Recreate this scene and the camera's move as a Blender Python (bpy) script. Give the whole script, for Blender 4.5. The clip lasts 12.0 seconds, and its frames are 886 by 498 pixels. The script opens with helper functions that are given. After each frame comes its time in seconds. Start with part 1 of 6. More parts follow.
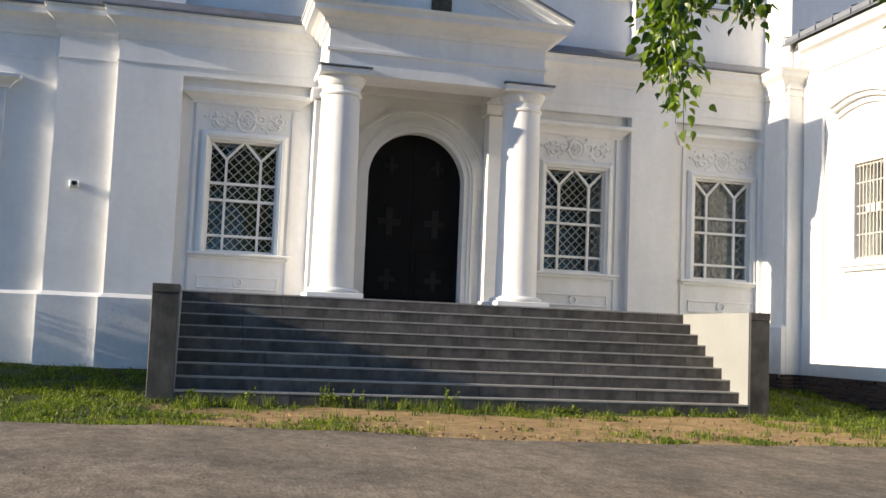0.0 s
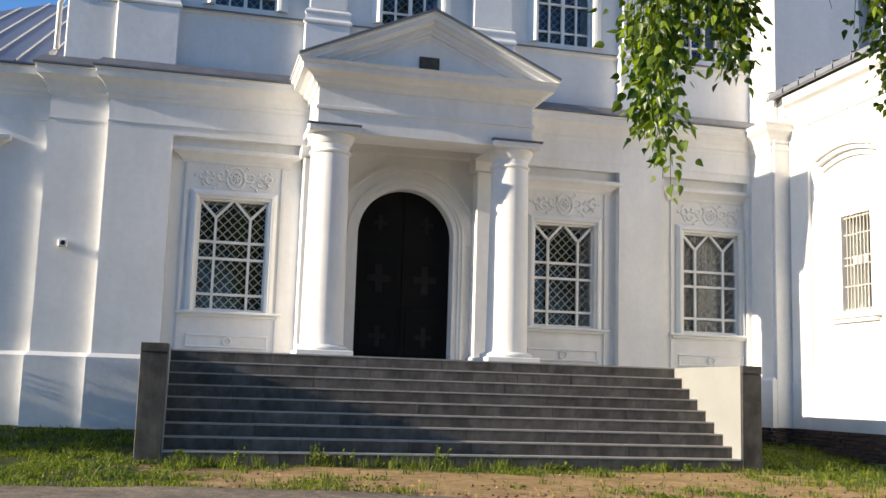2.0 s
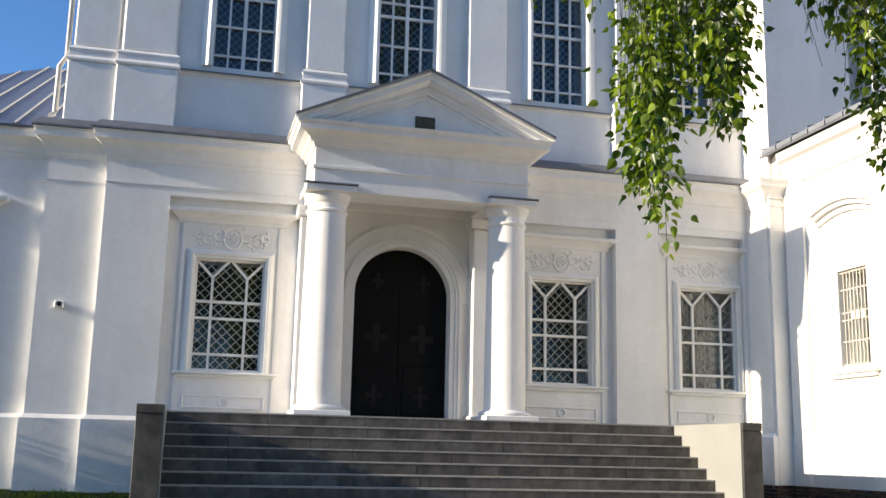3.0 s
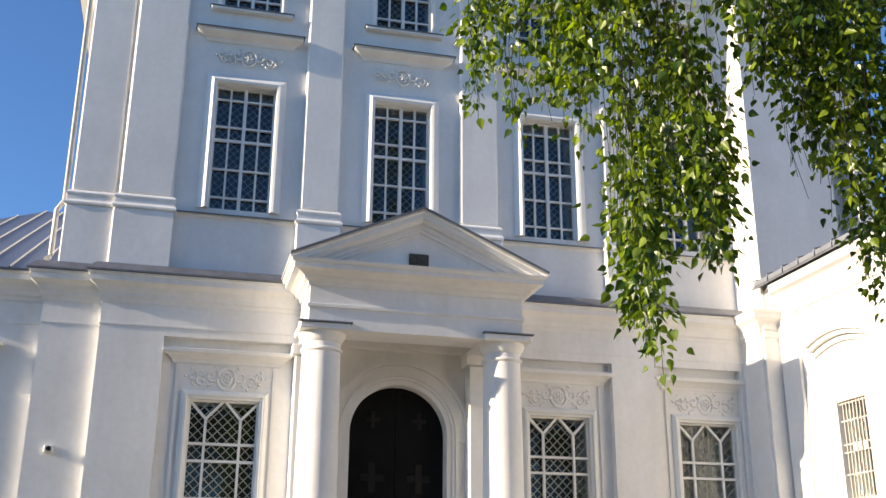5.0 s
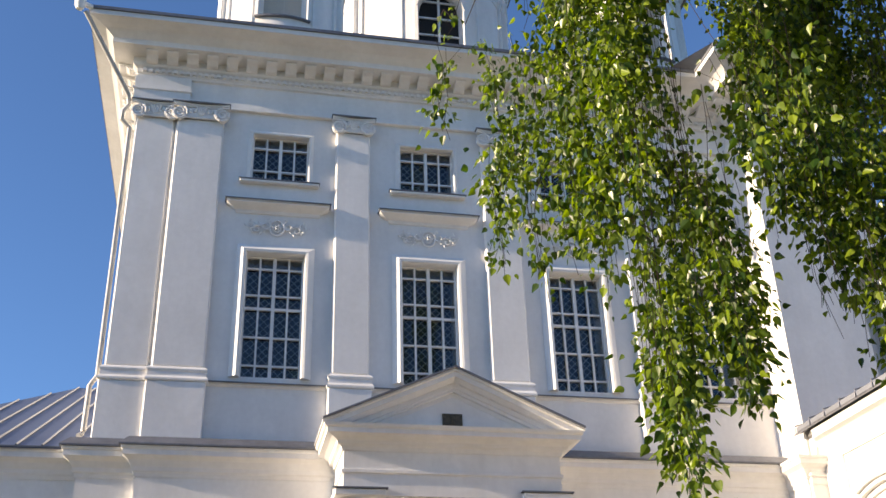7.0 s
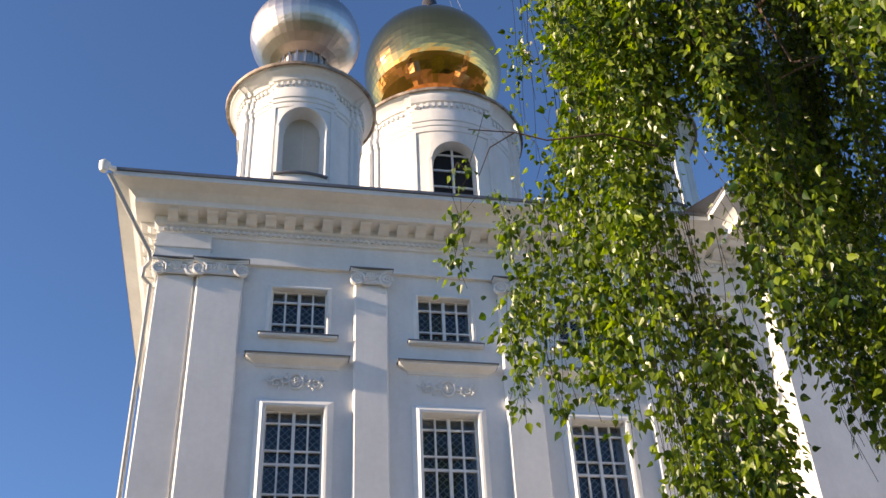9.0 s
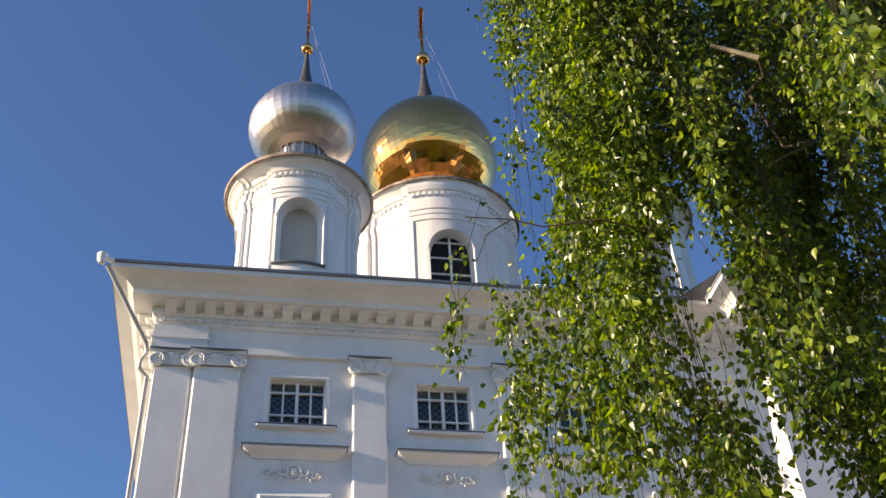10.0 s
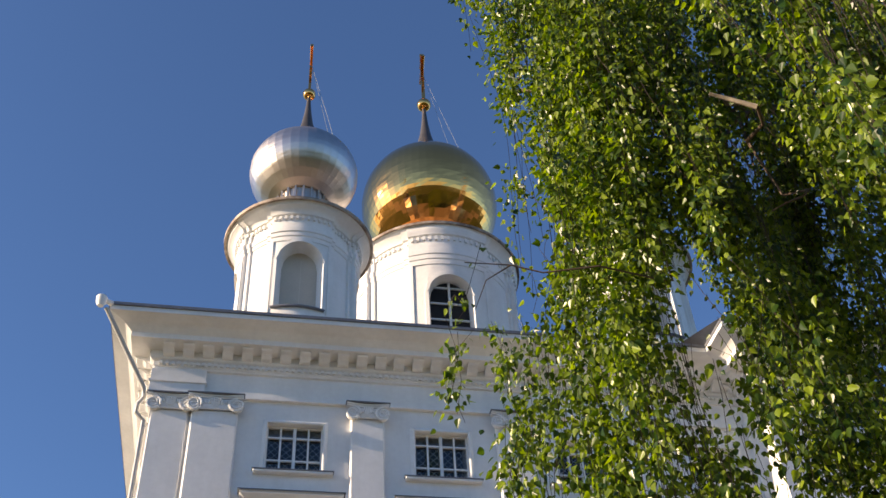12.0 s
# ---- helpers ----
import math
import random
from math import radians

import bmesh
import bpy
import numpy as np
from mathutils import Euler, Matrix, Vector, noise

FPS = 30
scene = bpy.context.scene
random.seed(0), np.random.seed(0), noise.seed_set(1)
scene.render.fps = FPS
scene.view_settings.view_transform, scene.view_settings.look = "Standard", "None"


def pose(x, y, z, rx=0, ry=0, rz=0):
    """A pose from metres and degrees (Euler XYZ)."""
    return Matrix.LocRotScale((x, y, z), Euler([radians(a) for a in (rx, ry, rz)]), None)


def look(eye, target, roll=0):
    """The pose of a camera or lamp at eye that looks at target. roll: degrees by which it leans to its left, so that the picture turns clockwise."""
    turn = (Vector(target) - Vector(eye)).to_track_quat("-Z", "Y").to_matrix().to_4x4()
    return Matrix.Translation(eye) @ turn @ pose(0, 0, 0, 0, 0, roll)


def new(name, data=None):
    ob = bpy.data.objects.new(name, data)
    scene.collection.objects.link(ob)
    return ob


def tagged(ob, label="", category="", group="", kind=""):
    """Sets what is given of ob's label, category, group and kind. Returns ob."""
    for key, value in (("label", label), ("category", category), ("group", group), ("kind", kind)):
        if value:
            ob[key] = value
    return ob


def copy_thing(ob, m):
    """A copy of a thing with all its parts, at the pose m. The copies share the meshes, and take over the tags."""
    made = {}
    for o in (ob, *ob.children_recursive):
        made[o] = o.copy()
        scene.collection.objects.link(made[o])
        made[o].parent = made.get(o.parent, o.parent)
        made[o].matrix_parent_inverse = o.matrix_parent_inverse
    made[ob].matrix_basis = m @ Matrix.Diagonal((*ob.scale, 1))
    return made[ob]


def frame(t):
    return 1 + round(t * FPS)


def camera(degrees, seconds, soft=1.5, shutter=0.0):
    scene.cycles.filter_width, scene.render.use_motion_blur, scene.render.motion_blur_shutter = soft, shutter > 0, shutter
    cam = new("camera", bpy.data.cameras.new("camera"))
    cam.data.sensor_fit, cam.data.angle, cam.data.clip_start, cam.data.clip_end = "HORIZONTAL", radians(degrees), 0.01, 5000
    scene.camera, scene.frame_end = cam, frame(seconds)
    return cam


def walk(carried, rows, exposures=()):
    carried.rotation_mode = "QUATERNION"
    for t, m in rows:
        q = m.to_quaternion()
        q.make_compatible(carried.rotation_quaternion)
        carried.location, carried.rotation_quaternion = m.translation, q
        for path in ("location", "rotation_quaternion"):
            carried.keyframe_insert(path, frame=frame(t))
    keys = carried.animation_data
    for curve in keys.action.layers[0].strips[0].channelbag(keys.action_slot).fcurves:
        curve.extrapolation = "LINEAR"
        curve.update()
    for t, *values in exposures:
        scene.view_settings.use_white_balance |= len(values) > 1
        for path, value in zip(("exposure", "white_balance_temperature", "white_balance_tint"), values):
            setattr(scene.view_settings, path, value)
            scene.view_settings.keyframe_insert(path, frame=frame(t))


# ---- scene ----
# ---- the camera stands on the road and tilts up ----
cam = camera(46.164, 12.0)
PATH = [
    (0.0, pose(-3.210, -18.483, 1.0, 94.826, -2.322, -13.562)),
    (0.5, pose(-3.210, -18.483, 1.0, 95.208, -2.321, -13.610)),
    (1.0, pose(-3.210, -18.483, 1.0, 95.684, -2.124, -13.639)),
    (1.5, pose(-3.210, -18.483, 1.0, 96.699, -2.033, -13.636)),
    (2.0, pose(-3.210, -18.483, 1.0, 97.934, -1.715, -14.066)),
    (2.5, pose(-3.210, -18.483, 1.0, 99.148, -1.344, -14.233)),
    (3.0, pose(-3.210, -18.483, 1.0, 101.136, -1.248, -14.163)),
    (5.0, pose(-3.210, -18.483, 1.0, 108.639, -0.287, -14.223)),
    (5.5, pose(-3.210, -18.483, 1.0, 110.567, 0.131, -13.817)),
    (6.0, pose(-3.210, -18.483, 1.0, 112.360, 0.518, -13.157)),
    (6.5, pose(-3.210, -18.483, 1.0, 114.742, 1.106, -12.378)),
    (7.0, pose(-3.210, -18.483, 1.0, 117.376, 1.612, -11.670)),
    (9.0, pose(-3.210, -18.483, 1.0, 125.629, 2.336, -10.057)),
    (9.5, pose(-3.210, -18.483, 1.0, 128.089, 2.777, -9.863)),
    (10.0, pose(-3.210, -18.483, 1.0, 130.460, 2.978, -9.704)),
    (10.5, pose(-3.210, -18.483, 1.0, 132.599, 3.488, -9.264)),
    (11.0, pose(-3.210, -18.483, 1.0, 132.836, 3.256, -9.545)),
    (11.5, pose(-3.210, -18.483, 1.0, 132.937, 3.093, -9.702)),
    (12.0, pose(-3.210, -18.483, 1.0, 132.935, 2.678, -9.999)),
]
walk(cam, PATH, exposures=((0.0, 0.85, 7100.0, 9.5), (3.0, 0.90, 7150.0, 9.5), (6.5, 0.99, 7850.0, 14.5), (9.0, 0.92, 8250.0, 17.0), (12.0, 0.83, 8300.0, 17.5)))

# ---- light ----
SUN_EL, SUN_FRONT = radians(16.3), radians(3.0)
to_sun = Vector((-math.cos(SUN_EL) * math.cos(SUN_FRONT), -math.cos(SUN_EL) * math.sin(SUN_FRONT), math.sin(SUN_EL)))
world = bpy.data.worlds.new("world")
scene.world = world
world.use_nodes = True
wn = world.node_tree.nodes
sky = wn.new("ShaderNodeTexSky")
sky.sky_type, sky.sun_disc = "NISHITA", False
sky.sun_elevation, sky.sun_rotation = SUN_EL, math.atan2(to_sun.x, to_sun.y)
sky.air_density, sky.dust_density, sky.ozone_density = 0.9, 0.3, 7.5
wn["Background"].inputs["Strength"].default_value = 0.135
world.node_tree.links.new(sky.outputs[0], wn["Background"].inputs["Color"])
sun_data = bpy.data.lights.new("sun", "SUN")
sun_data.energy, sun_data.angle, sun_data.color = 5.1, radians(0.5), (1.0, 0.89, 0.74)
sun = new("sun", sun_data)
sun.matrix_world = look(to_sun * 60, (0, 0, 0))


# ---- materials ----
def material(name, color, rough=0.6, metal=0.0, var=0.15, scale=3.0, bump=0.2, bump_scale=40.0, spec=0.5, tint=None, island=False):
    """A painted or mineral surface: two scales of colour variation and a fine relief."""
    m = bpy.data.materials.new(name)
    m.use_nodes = True
    nt = m.node_tree
    b = nt.nodes["Principled BSDF"]
    b.inputs["Roughness"].default_value, b.inputs["Metallic"].default_value = rough, metal
    b.inputs["Specular IOR Level"].default_value = spec
    co = nt.nodes.new("ShaderNodeTexCoord")
    big = nt.nodes.new("ShaderNodeTexNoise")
    big.inputs["Scale"].default_value, big.inputs["Detail"].default_value = scale, 6.0
    fine = nt.nodes.new("ShaderNodeTexNoise")
    fine.inputs["Scale"].default_value, fine.inputs["Detail"].default_value = bump_scale, 4.0
    nt.links.new(co.outputs["Object"], big.inputs["Vector"])
    nt.links.new(co.outputs["Object"], fine.inputs["Vector"])
    ramp = nt.nodes.new("ShaderNodeMix")
    ramp.data_type = "RGBA"
    dark = tuple(c * (1 - var) for c in color) if tint is None else tint
    ramp.inputs["A"].default_value, ramp.inputs["B"].default_value = (*dark, 1), (*color, 1)
    mr = nt.nodes.new("ShaderNodeMapRange")
    mr.inputs["From Min"].default_value, mr.inputs["From Max"].default_value = 0.32, 0.62
    nt.links.new(big.outputs["Fac"], mr.inputs["Value"])
    nt.links.new(mr.outputs["Result"], ramp.inputs["Factor"])
    mul = nt.nodes.new("ShaderNodeMix")
    mul.data_type, mul.blend_type = "RGBA", "MULTIPLY"
    mul.inputs["Factor"].default_value = min(1.0, var * 2.0)
    grey = nt.nodes.new("ShaderNodeMapRange")
    grey.inputs["From Min"].default_value, grey.inputs["From Max"].default_value = 0.3, 0.7
    grey.inputs["To Min"].default_value, grey.inputs["To Max"].default_value = 0.72, 1.1
    if island:
        rnd = nt.nodes.new("ShaderNodeObjectInfo")
        grey.inputs["From Min"].default_value, grey.inputs["From Max"].default_value = 0.0, 1.0
        nt.links.new(rnd.outputs["Random"], grey.inputs["Value"])
    else:
        nt.links.new(fine.outputs["Fac"], grey.inputs["Value"])
    nt.links.new(ramp.outputs["Result"], mul.inputs["A"])
    nt.links.new(grey.outputs["Result"], mul.inputs["B"])
    nt.links.new(mul.outputs["Result"], b.inputs["Base Color"])
    bp = nt.nodes.new("ShaderNodeBump")
    bp.inputs["Strength"].default_value, bp.inputs["Distance"].default_value = bump, 0.01
    nt.links.new(fine.outputs["Fac"], bp.inputs["Height"])
    nt.links.new(bp.outputs["Normal"], b.inputs["Normal"])
    return m


def weathered(m, sx, sz, low, high):
    """Adds run-down stains, drawn out along z where sz is below sx."""
    nt = m.node_tree
    b = nt.nodes["Principled BSDF"]
    old = b.inputs["Base Color"].links[0].from_socket
    geo = nt.nodes.new("ShaderNodeNewGeometry")
    mp = nt.nodes.new("ShaderNodeMapping")
    mp.inputs["Scale"].default_value = (sx, sx, sz)
    nz = nt.nodes.new("ShaderNodeTexNoise")
    nz.inputs["Scale"].default_value, nz.inputs["Detail"].default_value = 1.0, 7.0
    nz.inputs["Roughness"].default_value = 0.65
    nt.links.new(geo.outputs["Position"], mp.inputs["Vector"])
    nt.links.new(mp.outputs["Vector"], nz.inputs["Vector"])
    mr = nt.nodes.new("ShaderNodeMapRange")
    mr.inputs["From Min"].default_value, mr.inputs["From Max"].default_value = 0.33, 0.68
    mr.inputs["To Min"].default_value, mr.inputs["To Max"].default_value = low, high
    nt.links.new(nz.outputs["Fac"], mr.inputs["Value"])
    mx = nt.nodes.new("ShaderNodeMix")
    mx.data_type, mx.blend_type = "RGBA", "MULTIPLY"
    mx.inputs["Factor"].default_value = 1.0
    nt.links.new(old, mx.inputs["A"])
    nt.links.new(mr.outputs["Result"], mx.inputs["B"])
    nt.links.new(mx.outputs["Result"], b.inputs["Base Color"])


PLASTER = material("white_lime_plaster", (0.84, 0.83, 0.81), 0.75, var=0.07, scale=1.1, bump=0.25, bump_scale=9.0, spec=0.25)
weathered(PLASTER, 1.6, 0.25, 0.93, 1.03)
PLINTH = material("plinth_plaster", (0.78, 0.78, 0.77), 0.8, var=0.08, scale=1.8, bump=0.3, bump_scale=12.0, spec=0.2)
TRIM = material("white_window_paint", (0.80, 0.80, 0.78), 0.5, var=0.06, scale=4.0, bump=0.1, bump_scale=30.0)
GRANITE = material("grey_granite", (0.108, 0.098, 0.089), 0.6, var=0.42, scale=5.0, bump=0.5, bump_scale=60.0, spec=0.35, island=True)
weathered(GRANITE, 3.5, 1.2, 0.55, 1.55)
# worn treads, coloured paler still to brighten sunlit edges and bounce onto risers
TREADSTONE = material("worn_sunlit_tread", (0.40, 0.375, 0.345), 0.5, var=0.25, scale=4.0, bump=0.2, bump_scale=60.0)
NICHE = material("beige_plaster", (0.56, 0.50, 0.43), 0.9, var=0.10, scale=1.5, bump=0.2, bump_scale=20.0)
ORNAMENT = material("dark_bronze_ornament", (0.010, 0.007, 0.006), 0.6, var=0.3, scale=6.0, spec=0.3)
CREAM = material("cream_cladding", (0.270, 0.272, 0.258), 0.7, var=0.08, scale=2.0, bump=0.15, bump_scale=40.0)
BRICK = material("dark_red_brick", (0.10, 0.055, 0.042), 0.85, var=0.35, scale=3.0, bump=0.6, bump_scale=20.0, island=True)
SEAM = material("pale_roof_seam", (0.25, 0.27, 0.31), 0.45, metal=0.3, var=0.15, scale=2.0)
ROOF = material("blue_grey_roof_sheet", (0.085, 0.11, 0.175), 0.45, metal=0.3, var=0.12, scale=1.2, bump=0.08, bump_scale=6.0)
FLASH = material("weathered_zinc_flashing", (0.19, 0.20, 0.225), 0.5, metal=0.3, var=0.2, scale=2.0, bump=0.1, bump_scale=8.0)
RUST = material("rusty_ring_edge", (0.50, 0.41, 0.33), 0.7, metal=0.2, var=0.45, scale=3.0, bump=0.2, bump_scale=9.0, tint=(0.16, 0.11, 0.08))
SILVER = material("silver_dome_sheet", (0.62, 0.57, 0.53), 0.38, metal=1.0, var=0.10, scale=1.0, bump=0.06, bump_scale=5.0)
GOLD = material("gilded_sheet", (1.0, 0.47, 0.15), 0.10, metal=1.0, var=0.06, scale=1.2, bump=0.05, bump_scale=3.0)
IRON = material("dark_spire_sheet", (0.085, 0.08, 0.08), 0.45, metal=0.3, var=0.2, scale=4.0)
DOOR = material("near_black_door_paint", (0.010, 0.0095, 0.009), 0.6, var=0.3, scale=3.0, bump=0.2, bump_scale=25.0, spec=0.12)
LITTER = material("dry_leaf_litter", (0.33, 0.215, 0.10), 0.9, var=0.55, scale=9.0)
GRAVEL = material("small_stones", (0.26, 0.22, 0.18), 0.9, var=0.5, scale=30.0)
LATTICE = material("pale_steel_mesh", (0.42, 0.43, 0.40), 0.5, metal=0.2, var=0.15, scale=8.0)
# shade of unlit rooms, put into a near-black colour
DARK = material("unlit_room_black", (0.015, 0.015, 0.017), 0.9, var=0.3, scale=1.0)
CURTAIN = material("white_lace_curtain", (0.55, 0.53, 0.50), 0.9, var=0.3, scale=7.0, bump=0.5, bump_scale=18.0)
BRONZE = material("bronze_plaque", (0.13, 0.10, 0.065), 0.45, metal=0.3, var=0.4, scale=14.0, bump=0.5, bump_scale=30.0)
GRILLE = material("cream_painted_grille", (0.60, 0.56, 0.50), 0.5, var=0.1, scale=6.0)
CRACK = material("pale_joint", (0.68, 0.63, 0.56), 0.9, var=0.1)
# white pipe, its colour greyed to imitate the shade under the eave
PIPE = material("shade_greyed_pipe", (0.50, 0.49, 0.47), 0.45, metal=0.2, var=0.15, scale=3.0)
PLASTIC = material("white_plastic", (0.7, 0.7, 0.7), 0.4, var=0.03)
LENS = material("black_lens", (0.01, 0.01, 0.01), 0.15, var=0.02)
BARK = material("birch_bark", (0.45, 0.38, 0.32), 0.8, var=0.5, scale=5.0, bump=0.6, bump_scale=15.0, tint=(0.08, 0.06, 0.05))
TWIG = material("brown_twig", (0.10, 0.065, 0.045), 0.7, var=0.3, scale=20.0)


def road_material():
    """Old asphalt: dusty pale streaks along the road, dark worn spots, fine gravel."""
    m = material("worn_asphalt", (0.245, 0.198, 0.146), 0.92, var=0.2, scale=0.55, bump=0.6, bump_scale=45.0, spec=0.12, tint=(0.165, 0.138, 0.108))
    nt = m.node_tree
    b = nt.nodes["Principled BSDF"]
    old = b.inputs["Base Color"].links[0].from_socket
    co = nt.nodes.new("ShaderNodeTexCoord")
    mp = nt.nodes.new("ShaderNodeMapping")
    mp.inputs["Scale"].default_value = (1.0, 0.55, 1.0)
    st = nt.nodes.new("ShaderNodeTexNoise")
    st.inputs["Scale"].default_value, st.inputs["Detail"].default_value = 1.9, 10.0
    st.inputs["Roughness"].default_value = 0.7
    gr = nt.nodes.new("ShaderNodeTexVoronoi")
    gr.inputs["Scale"].default_value = 34.0
    for n_, src in ((mp, co), (gr, co)):
        nt.links.new(src.outputs["Object"], n_.inputs["Vector"])
    nt.links.new(mp.outputs[0], st.inputs["Vector"])
    f1 = nt.nodes.new("ShaderNodeMapRange")
    f1.inputs["From Min"].default_value, f1.inputs["From Max"].default_value = 0.38, 0.66
    f1.inputs["To Min"].default_value, f1.inputs["To Max"].default_value = 0.80, 1.18
    nt.links.new(st.outputs["Fac"], f1.inputs["Value"])
    f2 = nt.nodes.new("ShaderNodeMapRange")
    f2.inputs["From Min"].default_value, f2.inputs["From Max"].default_value = 0.1, 0.7
    f2.inputs["To Min"].default_value, f2.inputs["To Max"].default_value = 0.74, 1.20
    nt.links.new(gr.outputs["Distance"], f2.inputs["Value"])
    sp = nt.nodes.new("ShaderNodeTexNoise")
    sp.inputs["Scale"].default_value, sp.inputs["Detail"].default_value = 9.0, 8.0
    sp.inputs["Roughness"].default_value = 0.75
    nt.links.new(mp.outputs[0], sp.inputs["Vector"])
    f3 = nt.nodes.new("ShaderNodeMapRange")
    f3.inputs["From Min"].default_value, f3.inputs["From Max"].default_value = 0.36, 0.64
    f3.inputs["To Min"].default_value, f3.inputs["To Max"].default_value = 0.72, 1.25
    nt.links.new(sp.outputs["Fac"], f3.inputs["Value"])
    for f in (f1, f2, f3):
        mx = nt.nodes.new("ShaderNodeMix")
        mx.data_type, mx.blend_type = "RGBA", "MULTIPLY"
        mx.inputs["Factor"].default_value = 1.0
        nt.links.new(old, mx.inputs["A"])
        nt.links.new(f.outputs["Result"], mx.inputs["B"])
        old = mx.outputs["Result"]
    nt.links.new(old, b.inputs["Base Color"])
    return m


ASPHALT = road_material()


def glass():
    m = bpy.data.materials.new("window_glass")
    m.use_nodes = True
    b = m.node_tree.nodes["Principled BSDF"]
    b.inputs["Base Color"].default_value = (0.75, 0.8, 0.82, 1)
    b.inputs["Roughness"].default_value = 0.03
    b.inputs["Transmission Weight"].default_value = 1.0
    b.inputs["IOR"].default_value = 1.5
    return m


GLASS = glass()


def leaf_material(name, a, b, light=0.32, rough=0.42):
    """Leaves that let part of the light through; each leaf has its own green."""
    m = bpy.data.materials.new(name)
    m.use_nodes = True
    nt = m.node_tree
    nt.nodes.clear()
    out = nt.nodes.new("ShaderNodeOutputMaterial")
    geo = nt.nodes.new("ShaderNodeNewGeometry")
    mix = nt.nodes.new("ShaderNodeMix")
    mix.data_type = "RGBA"
    mix.inputs["A"].default_value, mix.inputs["B"].default_value = (*a, 1), (*b, 1)
    power = nt.nodes.new("ShaderNodeMath")
    power.operation = "POWER"
    power.inputs[1].default_value = 1.7
    nt.links.new(geo.outputs["Random Per Island"], power.inputs[0])
    nt.links.new(power.outputs[0], mix.inputs["Factor"])
    p = nt.nodes.new("ShaderNodeBsdfPrincipled")
    p.inputs["Roughness"].default_value = rough
    tr = nt.nodes.new("ShaderNodeBsdfTranslucent")
    bright = nt.nodes.new("ShaderNodeMix")
    bright.data_type, bright.blend_type = "RGBA", "MULTIPLY"
    bright.inputs["Factor"].default_value, bright.inputs["B"].default_value = 1.0, (1.85, 1.95, 0.48, 1)
    nt.links.new(mix.outputs["Result"], p.inputs["Base Color"])
    nt.links.new(mix.outputs["Result"], bright.inputs["A"])
    nt.links.new(bright.outputs["Result"], tr.inputs["Color"])
    sh = nt.nodes.new("ShaderNodeMixShader")
    sh.inputs["Fac"].default_value = light
    nt.links.new(p.outputs[0], sh.inputs[1])
    nt.links.new(tr.outputs[0], sh.inputs[2])
    nt.links.new(sh.outputs[0], out.inputs["Surface"])
    return m


LEAF = leaf_material("birch_leaf", (0.018, 0.050, 0.005), (0.230, 0.310, 0.028), 0.40, 0.33)
FAR_LEAF = leaf_material("tree_leaf", (0.04, 0.08, 0.02), (0.09, 0.12, 0.03))
GRASS = leaf_material("grass_blade", (0.035, 0.075, 0.010), (0.24, 0.265, 0.032), 0.38, 0.7)


def ground_material():
    """Grassy earth with a trodden patch of bare clay before the stairs."""
    m = material("earth", (0.44, 0.295, 0.145), 0.95, var=0.25, scale=1.6, bump=0.8, bump_scale=22.0, spec=0.1)
    nt = m.node_tree
    b = nt.nodes["Principled BSDF"]
    old = b.inputs["Base Color"].links[0].from_socket
    co = nt.nodes.new("ShaderNodeTexCoord")
    sep = nt.nodes.new("ShaderNodeSeparateXYZ")
    nt.links.new(co.outputs["Object"], sep.inputs[0])
    n = nt.nodes.new("ShaderNodeTexNoise")
    n.inputs["Scale"].default_value, n.inputs["Detail"].default_value = 0.9, 6.0
    nt.links.new(co.outputs["Object"], n.inputs["Vector"])

    def calc(op, a, c):
        k = nt.nodes.new("ShaderNodeMath")
        k.operation = op
        for s, v in zip(k.inputs, (a, c)):
            if isinstance(v, (int, float)):
                s.default_value = v
            else:
                nt.links.new(v, s)
        return k.outputs[0]

    # how far from the middle of the clay patch
    dx = calc("ABSOLUTE", calc("MULTIPLY", calc("SUBTRACT", sep.outputs["X"], 1.2), 0.22), 0)
    dy = calc("ABSOLUTE", calc("MULTIPLY", calc("SUBTRACT", sep.outputs["Y"], -6.9), 0.5), 0)
    d = calc("ADD", calc("MAXIMUM", dx, dy), calc("MULTIPLY", calc("SUBTRACT", n.outputs["Fac"], 0.5), 1.6))
    f = nt.nodes.new("ShaderNodeMapRange")
    f.inputs["From Min"].default_value, f.inputs["From Max"].default_value = 0.85, 1.15
    nt.links.new(d, f.inputs["Value"])
    mix = nt.nodes.new("ShaderNodeMix")
    mix.data_type = "RGBA"
    mix.inputs["B"].default_value = (0.062, 0.078, 0.024, 1)
    nt.links.new(f.outputs["Result"], mix.inputs["Factor"])
    nt.links.new(old, mix.inputs["A"])
    nt.links.new(mix.outputs["Result"], b.inputs["Base Color"])
    return m


EARTH = ground_material()
weathered(EARTH, 5.0, 5.0, 0.62, 1.22)


# ---- mesh tools ----
def part(name, bm, mat, parent=None, label="", smooth=False):
    """One mesh object out of a bmesh, under a thing or a part."""
    bmesh.ops.recalc_face_normals(bm, faces=bm.faces)
    me = bpy.data.meshes.new(name)
    bm.to_mesh(me)
    bm.free()
    me.materials.append(mat)
    if smooth:
        me.polygons.foreach_set("use_smooth", [True] * len(me.polygons))
        me.set_sharp_from_angle(angle=radians(40))
    ob = new(name, me)
    if parent:
        ob.parent = parent
        ob.matrix_parent_inverse = base_of(parent)
    if label:
        tagged(ob, label)
    return ob


def base_of(ob):
    """The inverse of an object's place, for parts whose meshes are in world metres."""
    m = ob.matrix_basis.copy()
    while ob.parent:
        m = ob.parent.matrix_basis @ ob.matrix_parent_inverse @ m
        ob = ob.parent
    return m.inverted()


